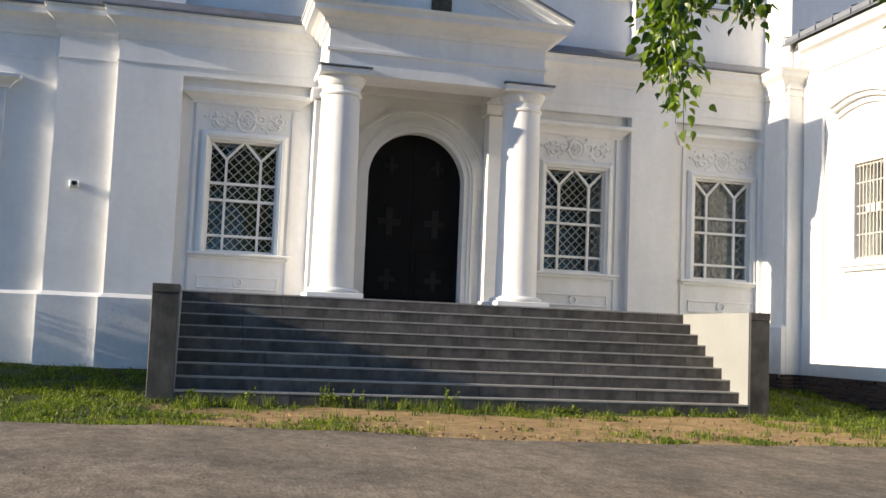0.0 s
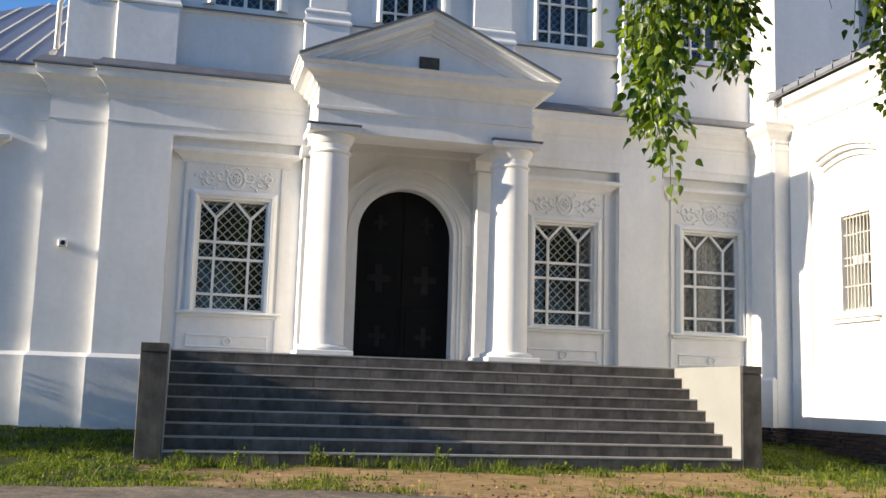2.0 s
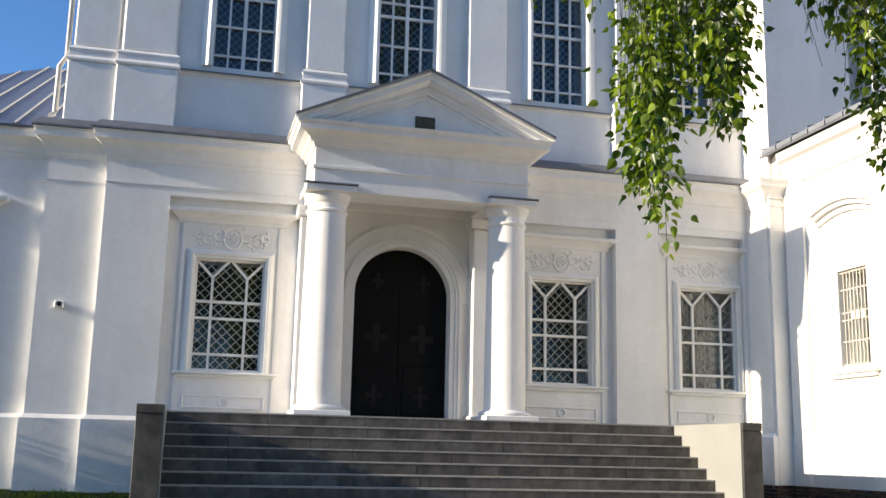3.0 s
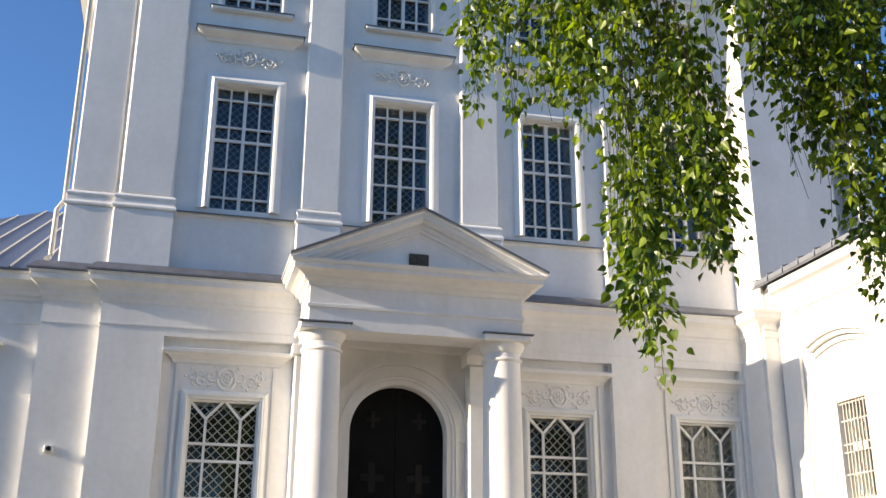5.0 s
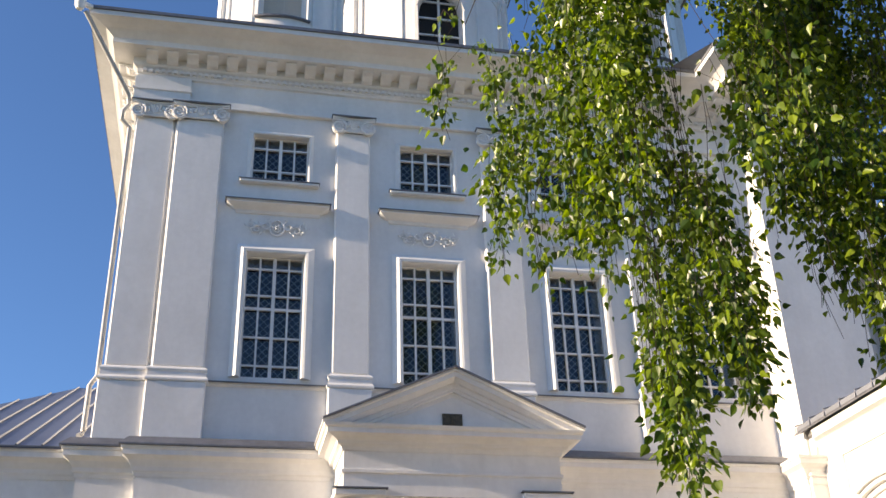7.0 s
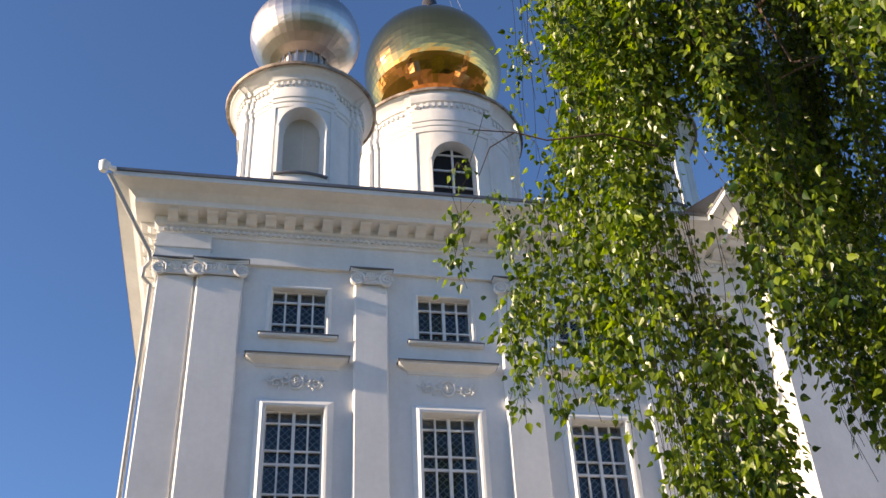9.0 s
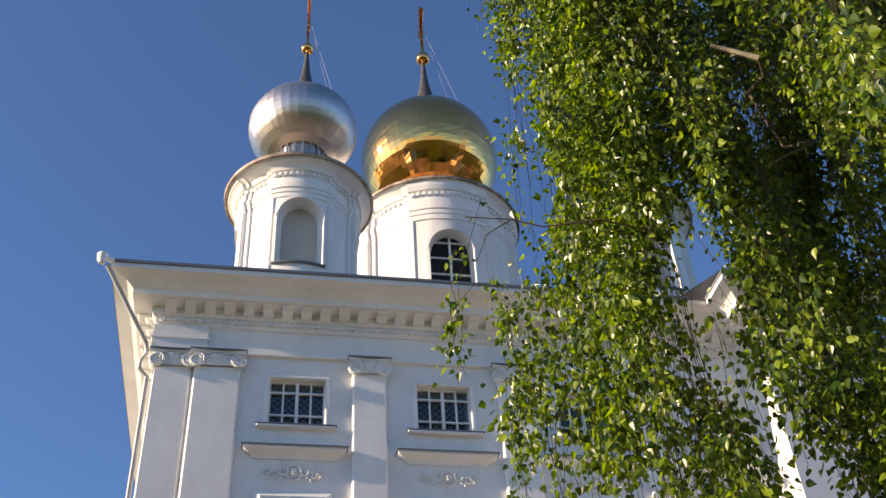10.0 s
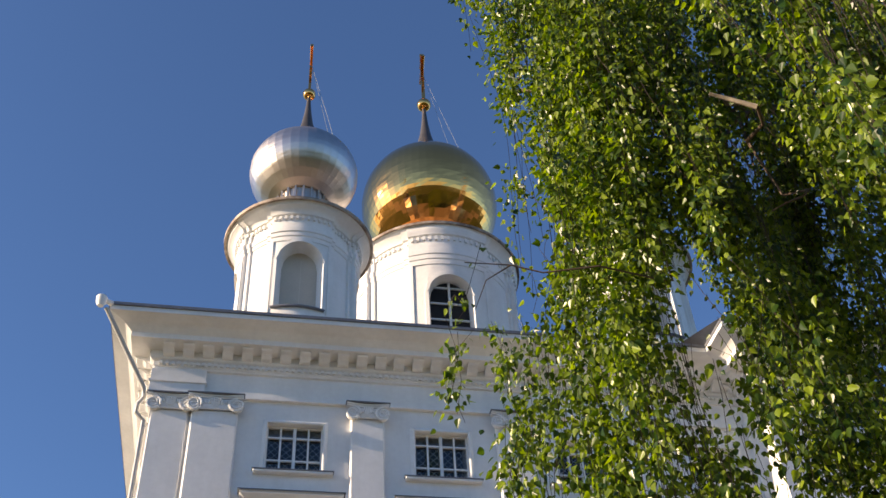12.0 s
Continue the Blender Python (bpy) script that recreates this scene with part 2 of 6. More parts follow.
def thing(name, at, label, category, group="", kind=""):
    ob = new(name)
    ob.empty_display_size = 0.2
    ob.location = at
    return tagged(ob, label, category, group, kind)


def box(bm, x0, x1, y0, y1, z0, z1, bev=0.0):
    vs = [bm.verts.new((x, y, z)) for x in (x0, x1) for y in (y0, y1) for z in (z0, z1)]
    fs = [bm.faces.new([vs[i] for i in f]) for f in ((0, 1, 3, 2), (4, 6, 7, 5), (0, 4, 5, 1), (2, 3, 7, 6), (0, 2, 6, 4), (1, 5, 7, 3))]
    if bev:
        bmesh.ops.bevel(bm, geom=list({e for f in fs for e in f.edges}), offset=bev, segments=1, affect="EDGES")


def boxed(*a, bev=0.0):
    bm = bmesh.new()
    box(bm, *a, bev=bev)
    return bm


def prism_y(bm, poly, y0, y1):
    """A polygon of (x, z) pushed from y0 to y1."""
    a = [bm.verts.new((x, y0, z)) for x, z in poly]
    b = [bm.verts.new((x, y1, z)) for x, z in poly]
    bm.faces.new(a)
    bm.faces.new(b[::-1])
    for i in range(len(poly)):
        j = (i + 1) % len(poly)
        bm.faces.new((a[i], b[i], b[j], a[j]))


def sweep(bm, profile, path):
    """A moulding: a profile of (outward, z) led round a plan path, mitred at the corners; outward is to the right of the way."""
    pts = [Vector(p) for p in path]
    rings = []
    for i, p in enumerate(pts):
        ns = []
        for a, b in ((i - 1, i), (i, i + 1)):
            if 0 <= a and b < len(pts):
                d = (pts[b] - pts[a]).normalized()
                ns.append(Vector((d.y, -d.x)))
        n = ns[0] if len(ns) == 1 else (ns[0] + ns[1]) / (1 + ns[0].dot(ns[1]))
        rings.append([bm.verts.new((p.x + n.x * o, p.y + n.y * o, z)) for o, z in profile])
    k = len(profile)
    for r, s in zip(rings, rings[1:]):
        for i in range(k):
            j = (i + 1) % k
            bm.faces.new((r[i], s[i], s[j], r[j]))
    bm.faces.new(rings[0])
    bm.faces.new(rings[-1][::-1])


def lathe(bm, profile, cx, cy, n=48, caps=True):
    rings = [[bm.verts.new((cx + r * math.cos(2 * math.pi * i / n), cy + r * math.sin(2 * math.pi * i / n), z)) for i in range(n)] for r, z in profile]
    for a, b in zip(rings, rings[1:]):
        for i in range(n):
            j = (i + 1) % n
            bm.faces.new((a[i], a[j], b[j], b[i]))
    if caps:
        bm.faces.new(rings[0][::-1])
        bm.faces.new(rings[-1])


def tube(bm, pts, r0, r1=None, n=6):
    """A round bar along points, from radius r0 to r1."""
    r1 = r0 if r1 is None else r1
    pts = [Vector(p) for p in pts]
    rings = []
    for i, p in enumerate(pts):
        d = (pts[min(i + 1, len(pts) - 1)] - pts[max(i - 1, 0)]).normalized()
        u = d.cross(Vector((0.31, 0.17, 0.93)))
        u = (u if u.length > 0.05 else d.cross(Vector((1, 0, 0)))).normalized()
        v = d.cross(u)
        r = r0 + (r1 - r0) * i / max(1, len(pts) - 1)
        rings.append([bm.verts.new(p + (u * math.cos(6.2832 * k / n) + v * math.sin(6.2832 * k / n)) * r) for k in range(n)])
    for a, b in zip(rings, rings[1:]):
        for k in range(n):
            bm.faces.new((a[k], a[(k + 1) % n], b[(k + 1) % n], b[k]))
    bm.faces.new(rings[0][::-1])
    bm.faces.new(rings[-1])


def wall_with_openings(bm, x0, x1, z0, z1, y0, y1, holes):
    """A wall in the xz plane, y0 the outer face, with rectangular openings (x0, x1, z0, z1) right through it."""
    xs = sorted({x0, x1, *(v for h in holes for v in h[:2])})
    zs = sorted({z0, z1, *(v for h in holes for v in h[2:])})
    solid = {}
    for i in range(len(xs) - 1):
        for k in range(len(zs) - 1):
            cx, cz = (xs[i] + xs[i + 1]) / 2, (zs[k] + zs[k + 1]) / 2
            solid[i, k] = not any(h[0] < cx < h[1] and h[2] < cz < h[3] for h in holes)
    cache = {}

    def v(i, k, y):
        key = (i, k, y)
        if key not in cache:
            cache[key] = bm.verts.new((xs[i], y, zs[k]))
        return cache[key]

    for (i, k), s in solid.items():
        if not s:
            continue
        bm.faces.new((v(i, k, y0), v(i + 1, k, y0), v(i + 1, k + 1, y0), v(i, k + 1, y0)))
        bm.faces.new((v(i, k, y1), v(i, k + 1, y1), v(i + 1, k + 1, y1), v(i + 1, k, y1)))
        for di, dk, a, b in ((-1, 0, (i, k), (i, k + 1)), (1, 0, (i + 1, k), (i + 1, k + 1)), (0, -1, (i, k), (i + 1, k)), (0, 1, (i, k + 1), (i + 1, k + 1))):
            if not solid.get((i + di, k + dk), False):
                bm.faces.new((v(*a, y0), v(*b, y0), v(*b, y1), v(*a, y1)))


def mesh_from(name, verts, faces, mat, parent=None, label="", smooth=False):
    me = bpy.data.meshes.new(name)
    me.from_pydata(verts, [], faces)
    me.materials.append(mat)
    if smooth:
        me.polygons.foreach_set("use_smooth", [True] * len(me.polygons))
    ob = new(name, me)
    if parent:
        ob.parent = parent
        ob.matrix_parent_inverse = base_of(parent)
    if label:
        tagged(ob, label)
    return ob


# ---- ground ----
def height(x, y):
    """The lawn rises towards the walls and is a little uneven."""
    rise = 0.30 * min(1.0, max(0.0, (y + 4.6) / 4.4))
    return rise + 0.03 * noise.noise((x * 0.5, y * 0.5, 0)) - 0.015


def build_ground():
    xs = [-900, -200, -60, -25] + [-14 + 0.5 * i for i in range(57)] + [20, 30, 60, 200, 900]
    ys = [-900, -200, -60, -35] + [-24 + 0.5 * i for i in range(53)] + [8, 20, 60, 200, 900]
    verts = [(x, y, height(x, y) if -25 < x < 20 and -24 < y < 8 else (0.0 if y < 0 else 0.3)) for y in ys for x in xs]
    w = len(xs)
    faces = [(j * w + i, j * w + i + 1, (j + 1) * w + i + 1, (j + 1) * w + i) for j in range(len(ys) - 1) for i in range(w - 1)]
    tagged(mesh_from("ground", verts, faces, EARTH, smooth=True), "grassy earth with a bare trodden clay patch", "ground", kind="structure")


def road_edge(x):
    """The ragged edge of the asphalt towards the church."""
    return -7.75 - 0.95 / (1 + math.exp(-(x + 1.3) * 2.2)) + 0.16 * noise.noise((x * 1.1, 3.0, 0)) + 0.06 * noise.noise((x * 5.0, 7.0, 0))


def build_road():
    xs = [-300, -100, -40, -20] + [-12 + 0.12 * i for i in range(200)] + [14, 20, 40, 100, 300]
    verts, faces = [], []
    rows = [0.0, 0.12, 0.5, 1.5, 3, 5, 8, 12, 17]
    for x in xs:
        e = road_edge(x) if -12 <= x <= 12 else -8.5
        for r in rows:
            z = 0.028 + 0.004 * noise.noise((x * 0.6, (e - r) * 0.6, 4)) if r else -0.03
            verts.append((x, e - r, z))
    k = len(rows)
    for i in range(len(xs) - 1):
        for j in range(k - 1):
            a = i * k + j
            faces.append((a, a + 1, a + k + 1, a + k))
    tagged(mesh_from("road", verts, faces, ASPHALT, smooth=True), "worn brownish grey asphalt road with dusty patches", "road", kind="structure")


build_ground()
build_road()
# ---- the church ----
BAYS = (-2.49, 0.585, 3.66, 6.70)
church = thing("church", (2.0, 8.0, 0.3), "white plastered two-storey church with five domes and pilasters", "church")

LOW_Y, UP_Y = -0.15, 0.0
LW = (0.595, 2.31, 4.26)        # half width, bottom, top of the lower windows
UW = (0.56, 7.84, 10.38)
VW = (0.572, 12.10, 13.17)
DOOR_X, DOOR_R, DOOR_Z0, DOOR_SPRING = 0.60, 0.89, 1.56, 3.80

# lower storey wall, with windows and the arched doorway
bm = bmesh.new()
holes = [(c - LW[0], c + LW[0], LW[1], LW[2]) for c in (BAYS[0], BAYS[2], BAYS[3])]
holes.append((DOOR_X - DOOR_R, DOOR_X + DOOR_R, DOOR_Z0, DOOR_SPRING + DOOR_R))
wall_with_openings(bm, -5.66, 7.5, 0.1, 6.3, LOW_Y, 0.55, holes)
for s in (-1, 1):
    arc = [(DOOR_X + s * DOOR_R * math.cos(a), DOOR_SPRING + DOOR_R * math.sin(a)) for a in [math.pi / 2 * i / 16 for i in range(17)]]
    prism_y(bm, arc + [(DOOR_X + s * DOOR_R, DOOR_SPRING + DOOR_R)], LOW_Y, 0.55)
part("wall", bm, PLASTER, church)

# the wing with the seamed roof
wing_w = bmesh.new()
wall_with_openings(wing_w, -9.3, -5.66, 0.1, 6.3, 0.05, 0.6, [(-7.35 - LW[0], -7.35 + LW[0], LW[1], LW[2])])
box(wing_w, -9.3, -8.85, 0.6, 9.0, 0.1, 6.3)
part("wall", wing_w, PLASTER, church, "plain plastered wall of the lower wing")

# outer layer of the lower wall; the window bays and the porch lie recessed in it
MAIN_Y = -0.32
bm = bmesh.new()
wall_with_openings(bm, -4.68, 7.5, 0.1, 6.3, MAIN_Y, LOW_Y - 0.001, [(-3.60, 4.70, 1.5, 5.30), (5.62, 7.42, 1.5, 5.30)])
part("wall", bm, PLASTER, church, "outer wall face with recessed window bays")

# plinth with a sloping top
bm = bmesh.new()
sweep(bm, [(0, 0.05), (0.07, 0.05), (0.07, 1.43), (0.0, 1.50)], [(-9.3, 0.05), (-5.66, 0.05), (-5.66, LOW_Y), (-4.68, LOW_Y), (-4.68, MAIN_Y), (-3.4, MAIN_Y)])
part("plinth", bm, PLINTH, church, "greyish white plastered plinth")
bm = bmesh.new()
sweep(bm, [(0, 0.05), (0.07, 0.05), (0.07, 1.43), (0.0, 1.50)], [(5.3, MAIN_Y), (7.5, MAIN_Y)])
part("plinth", bm, PLINTH, church, "greyish white plastered plinth")

# lower entablature and its metal cover
LOW_PATH = [(-9.3, 9.0), (-9.3, 0.05), (-5.66, 0.05), (-5.66, LOW_Y), (-4.68, LOW_Y), (-4.68, MAIN_Y), (7.5, MAIN_Y), (7.5, -1.05), (7.9, -1.05)]
bm = bmesh.new()
sweep(bm, [(-0.05, 5.84), (0.02, 5.84), (0.03, 5.90), (0.06, 5.93), (0.07, 6.00), (0.13, 6.10), (0.20, 6.15), (0.23, 6.17), (0.23, 6.26), (0.26, 6.28), (0.26, 6.32), (-0.05, 6.32)], LOW_PATH)
part("cornice", bm, PLASTER, church)
bm = bmesh.new()
sweep(bm, [(-0.05, 5.44), (0.012, 5.44), (0.016, 5.47), (-0.05, 5.48)], LOW_PATH)
part("string_course", bm, PLASTER, church)
bm = bmesh.new()
sweep(bm, [(0.25, 6.325), (0.30, 6.325), (0.30, 6.355), (0.15, 6.505), (-0.14, 6.57), (-0.14, 6.325)], LOW_PATH[2:7])
sweep(bm, [(0.25, 6.325), (0.30, 6.325), (0.30, 6.35), (0.25, 6.36)], LOW_PATH[:3])
part("flashing", bm, FLASH, church, "blue-grey sheet metal flashing on the cornice")

# wing roof: seamed sheets up to a hip
K = math.tan(radians(25))
def roof_z(y):
    return 6.345 + (y + 0.24) * K
bm = bmesh.new()
poly = [(-9.6, -0.24), (-5.40, -0.24), (-5.40, 9.0), (-7.1, 9.0)]
top = [bm.verts.new((x, y, roof_z(y))) for x, y in poly]
low = [bm.verts.new((x, y, roof_z(y) - 0.04)) for x, y in poly]
bm.faces.new(top), bm.faces.new(low[::-1])
for i in range(4):
    bm.faces.new((top[i], low[i], low[(i + 1) % 4], top[(i + 1) % 4]))
back = [bm.verts.new(p) for p in ((-9.6, -0.24, 6.345), (-7.1, 9.0, roof_z(9.0)), (-9.6, 9.0, 6.345))]
bm.faces.new(back)
roof = part("roof", bm, ROOF, church, "blue-grey standing seam metal roof")
for i in range(10):
    x = -9.2 + 0.42 * i
    ytop = min(9.0, -0.24 + (x + 9.6) / (9.6 - 7.1) * 9.24) if x < -7.1 else 9.0
    b2 = bmesh.new()
    tube(b2, [(x, -0.25, roof_z(-0.25) + 0.02), (x, ytop, roof_z(ytop) + 0.02)], 0.022, n=4)
    part("seam", b2, SEAM, roof)

# upper storey walls
bm = bmesh.new()
holes = [(c - w[0], c + w[0], w[1], w[2]) for c in BAYS for w in (UW, VW)]
wall_with_openings(bm, -5.45, 7.65, 6.3, 14.6, UP_Y, 0.6, holes)
part("wall", bm, PLASTER, church)
part("wall", boxed(-5.45, -4.9, 0.6, 17.0, 6.3, 14.6), PLASTER, church)
part("wall", boxed(-5.45, 10.5, 17.0, 17.6, 0.3, 14.6), PLASTER, church)
part("wall", boxed(9.95, 10.5, -0.4, 17.0, 0.3, 14.6), PLASTER, church)
# projecting bay
bm = bmesh.new()
wall_with_openings(bm, 7.65, 10.5, 6.3, 14.6, -1.0, -0.4, [(9.55, 10.1, 7.9, 10.4)])
box(bm, 7.65, 8.2, -0.4, 0.6, 6.3, 14.6)
box(bm, 7.5, 8.1, -1.05, LOW_Y + 0.5, 0.5, 6.3)
part("projecting_bay", bm, PLASTER, church)

# dado ledge and pedestals of the upper pilasters
UP_PIL = [(-4.63, -3.68), (-1.36, -0.64), (1.76, 2.54), (4.82, 5.60)]
bm = bmesh.new()
sweep(bm, [(-0.02, 7.62), (0.03, 7.64), (0.055, 7.66), (0.055, 7.695), (-0.02, 7.70)], [(-3.66, UP_Y), (7.65, UP_Y)])
ledge = part("ledge", bm, PLASTER, church)
bm = bmesh.new()
sweep(bm, [(0.0, 7.703), (0.10, 7.688), (0.10, 7.706), (0.0, 7.745)], [(-3.60, UP_Y - 0.001), (7.65, UP_Y - 0.001)])
part("cover", bm, FLASH, ledge, "thin zinc cover on the window ledge")
def ionic_capital(bm, x0, x1, y, z):
    """A hollow-sided abacus, an egg band, two scrolls and a leaf between them."""
    mid, half = (x0 + x1) / 2, (x1 - x0) / 2 + 0.09
    for z_lo, z_hi, o in ((0.285, 0.325, 0.15), (0.255, 0.285, 0.125)):
        edge = [(mid + half * (i / 6 - 1), y - o + 0.05 * math.sin(math.pi * i / 12)) for i in range(13)]
        for (xa, ya), (xb, yb) in zip(edge, edge[1:]):
            vs = [bm.verts.new(p) for p in ((xa, ya, z + z_lo), (xb, yb, z + z_lo), (xb, y, z + z_lo), (xa, y, z + z_lo), (xa, ya, z + z_hi), (xb, yb, z + z_hi), (xb, y, z + z_hi), (xa, y, z + z_hi))]
            for f in ((0, 1, 2, 3), (4, 7, 6, 5), (0, 4, 5, 1), (1, 5, 6, 2), (2, 6, 7, 3), (3, 7, 4, 0)):
                bm.faces.new([vs[i] for i in f])
    box(bm, x0 + 0.02, x1 - 0.02, y - 0.06, y, z + 0.02, z + 0.255, bev=0.02)
    n = max(4, int((x1 - x0) / 0.11))
    for i in range(n):
        cx = x0 + 0.17 + (x1 - x0 - 0.34) * i / (n - 1)
        box(bm, cx - 0.03, cx + 0.03, y - 0.10, y - 0.04, z + 0.12, z + 0.22, bev=0.02)
    tube(bm, [(x0 + 0.02, y - 0.05, z + 0.01), (x1 - 0.02, y - 0.05, z + 0.01)], 0.022, n=6)
    for k in range(-2, 3):
        tube(bm, [(mid + 0.02 * k, y - 0.07, z + 0.07), (mid + 0.05 * k, y - 0.10, z + 0.24)], 0.012, 0.024, n=5)
    for s, cx in ((-1, x0 + 0.04), (1, x1 - 0.04)):
        pts = []
        for i in range(26):
            a, r = i * 0.55, 0.17 * (1 - i / 30)
            pts.append((cx - s * r * math.sin(a), y - 0.10, z + 0.09 + r * math.cos(a)))
        tube(bm, pts, 0.034, 0.020, n=6)
        b = [(cx + 0.13 * math.cos(2 * math.pi * k / 14), z + 0.09 + 0.13 * math.sin(2 * math.pi * k / 14)) for k in range(14)]
        prism_y(bm, b, y - 0.09, y)
for k, (x0, x1) in enumerate([(-5.45, -4.68)] + UP_PIL):
    d = 0.06 if k == 0 else 0.12
    pil = part("pilaster", boxed(x0, x1, UP_Y - d, UP_Y - 0.002, 7.93, 13.36, bev=0.035), PLASTER, church, "tall flat pilaster with an Ionic capital")
    part("pedestal", boxed(x0 - 0.06, x1 + 0.05, UP_Y - d - 0.06, UP_Y - 0.003, 6.3, 7.64, bev=0.02), PLASTER, pil)
    bm = bmesh.new()
    sweep(bm, [(-0.05, 7.64), (0.07, 7.64), (0.085, 7.66), (0.085, 7.69), (0.065, 7.72), (0.05, 7.74), (0.045, 7.82), (0.06, 7.84), (0.065, 7.87), (0.05, 7.90), (0.015, 7.93), (-0.05, 7.93)], [(x0, UP_Y - 0.003), (x0, UP_Y - d), (x1, UP_Y - d), (x1, UP_Y - 0.003)])
    part("base_moulding", bm, PLASTER, pil)
    bm = bmesh.new()
    ionic_capital(bm, x0, x1, UP_Y - d, 13.34)
    cap = part("capital", bm, PLASTER, pil)
    part("cover", boxed(x0 - 0.11, x1 + 0.11, UP_Y - d - 0.17, UP_Y - 0.12, 13.667, 13.685), FLASH, cap, "thin weathered metal cover on the capital")

# main entablature: architrave, dentils, modillions, soffit and eave
UP_PATH = [(-5.45, 17.0), (-5.45, UP_Y), (7.65, UP_Y), (7.65, -1.0), (10.5, -1.0)]
bm = bmesh.new()
sweep(bm, [(-0.05, 13.70), (0.09, 13.70), (0.09, 13.76), (0.06, 13.78), (0.06, 13.88), (-0.05, 13.92)], UP_PATH)
part("architrave", bm, PLASTER, church)
bm = bmesh.new()
sweep(bm, [(-0.02, 13.69), (0.12, 13.69), (0.12, 13.75), (0.10, 13.77), (0.10, 13.98), (0.13, 14.00), (0.13, 14.04), (0.10, 14.05), (0.10, 14.33), (-0.02, 14.33)], [(-5.45, 0.9), (-5.45, UP_Y), (-4.52, UP_Y), (-4.52, 0.05)])
part("frieze_block", bm, PLASTER, church)
bm = bmesh.new()
sweep(bm, [(-0.05, 14.34), (0.06, 14.36), (0.06, 14.40), (0.09, 14.42), (0.09, 14.52), (0.16, 14.56), (0.18, 14.60), (0.18, 14.74), (0.58, 14.76), (0.58, 14.88), (0.68, 14.96), (0.74, 15.00), (1.03, 15.08), (1.03, 15.19), (-0.05, 15.19)], UP_PATH)
cornice = part("cornice", bm, PLASTER, church, "deep white cornice with dentils and brackets")
def along(path, step, fn):
    for (ax, ay), (bx, by) in zip(path, path[1:]):
        n = max(1, int(math.hypot(bx - ax, by - ay) / step))
        for i in range(n):
            t = (i + 0.5) / n
            fn(ax + (bx - ax) * t, ay + (by - ay) * t, Vector((bx - ax, by - ay)).normalized())
mod = bmesh.new()
console = [(0.0, -0.045), (-0.05, -0.05), (-0.10, -0.035), (-0.15, 0.005), (-0.20, 0.035), (-0.25, 0.045), (-0.30, 0.055), (-0.325, 0.08), (-0.30, 0.11), (0.0, 0.11)]
mod_l, mod_r = [[mod.verts.new((x, y, z)) for y, z in console] for x in (-0.115, 0.115)]
mod.faces.new(mod_l)
mod.faces.new(mod_r[::-1])
for i in range(len(console)):
    mod.faces.new((mod_l[i], mod_r[i], mod_r[(i + 1) % len(console)], mod_l[(i + 1) % len(console)]))
mod_ob = None
def put_modillion(x, y, d):
    global mod_ob
    if y > 3.0:
        return
    n = Vector((d.y, -d.x))
    rot = math.degrees(math.atan2(-n.x, n.y)) + 180
    m = pose(x + n.x * 0.18, y + n.y * 0.18, 14.645, 0, 0, rot)
    if mod_ob is None:
        mod_ob = part("modillion", mod, PLASTER, cornice)
        mod_ob.matrix_basis = m
    else:
        o = new("modillion", mod_ob.data)
        o.parent, o.matrix_parent_inverse, o.matrix_basis = cornice, mod_ob.matrix_parent_inverse, m
along([(-5.45, 3.0), (-5.45, UP_Y), (7.65, UP_Y), (7.65, -1.0), (10.5, -1.0)], 0.405, put_modillion)
bm = bmesh.new()
def put_dentil(x, y, d):
    n = Vector((d.y, -d.x))
    c = Vector((x, y)) + n * 0.115
    u = d * 0.035
    w = n * 0.035
    vs = [bm.verts.new((*(c + u * a + w * b), z)) for z in (14.44, 14.505) for a, b in ((-1, -1), (1, -1), (1, 1), (-1, 1))]
    for f in ((0, 1, 2, 3), (4, 7, 6, 5), (0, 4, 5, 1), (1, 5, 6, 2), (2, 6, 7, 3), (3, 7, 4, 0)):
        bm.faces.new([vs[i] for i in f])
along([(-5.45, 2.0), (-5.45, UP_Y), (7.65, UP_Y), (7.65, -1.0), (10.5, -1.0)], 0.125, put_dentil)
tagged(part("dentil_band", bm, PLASTER, cornice), kind="stuff")

# roof of the main block
bm = bmesh.new()
e = [(-6.52, -1.07), (6.6, -1.07), (6.6, -2.07), (11.0, -2.07), (11.0, 18.0), (-6.52, 18.0)]
lo = [bm.verts.new((x, y, 15.192)) for x, y in e]
hi = [bm.verts.new((x, y, 15.26)) for x, y in e]
ap = bm.verts.new((2.3, 8.5, 16.6))
bm.faces.new(lo[::-1])
for i in range(6):
    j = (i + 1) % 6
    bm.faces.new((lo[i], lo[j], hi[j], hi[i]))
    bm.faces.new((hi[i], hi[j], ap))
part("roof", bm, FLASH, church, "low metal roof with a dark sheet edge")

# near-black sheets standing in for the shade of the rooms behind the windows
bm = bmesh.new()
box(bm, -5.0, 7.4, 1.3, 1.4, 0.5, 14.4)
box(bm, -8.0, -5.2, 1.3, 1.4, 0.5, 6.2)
part("shade_sheet", bm, DARK, church, "near-black sheet standing in for the unlit rooms")


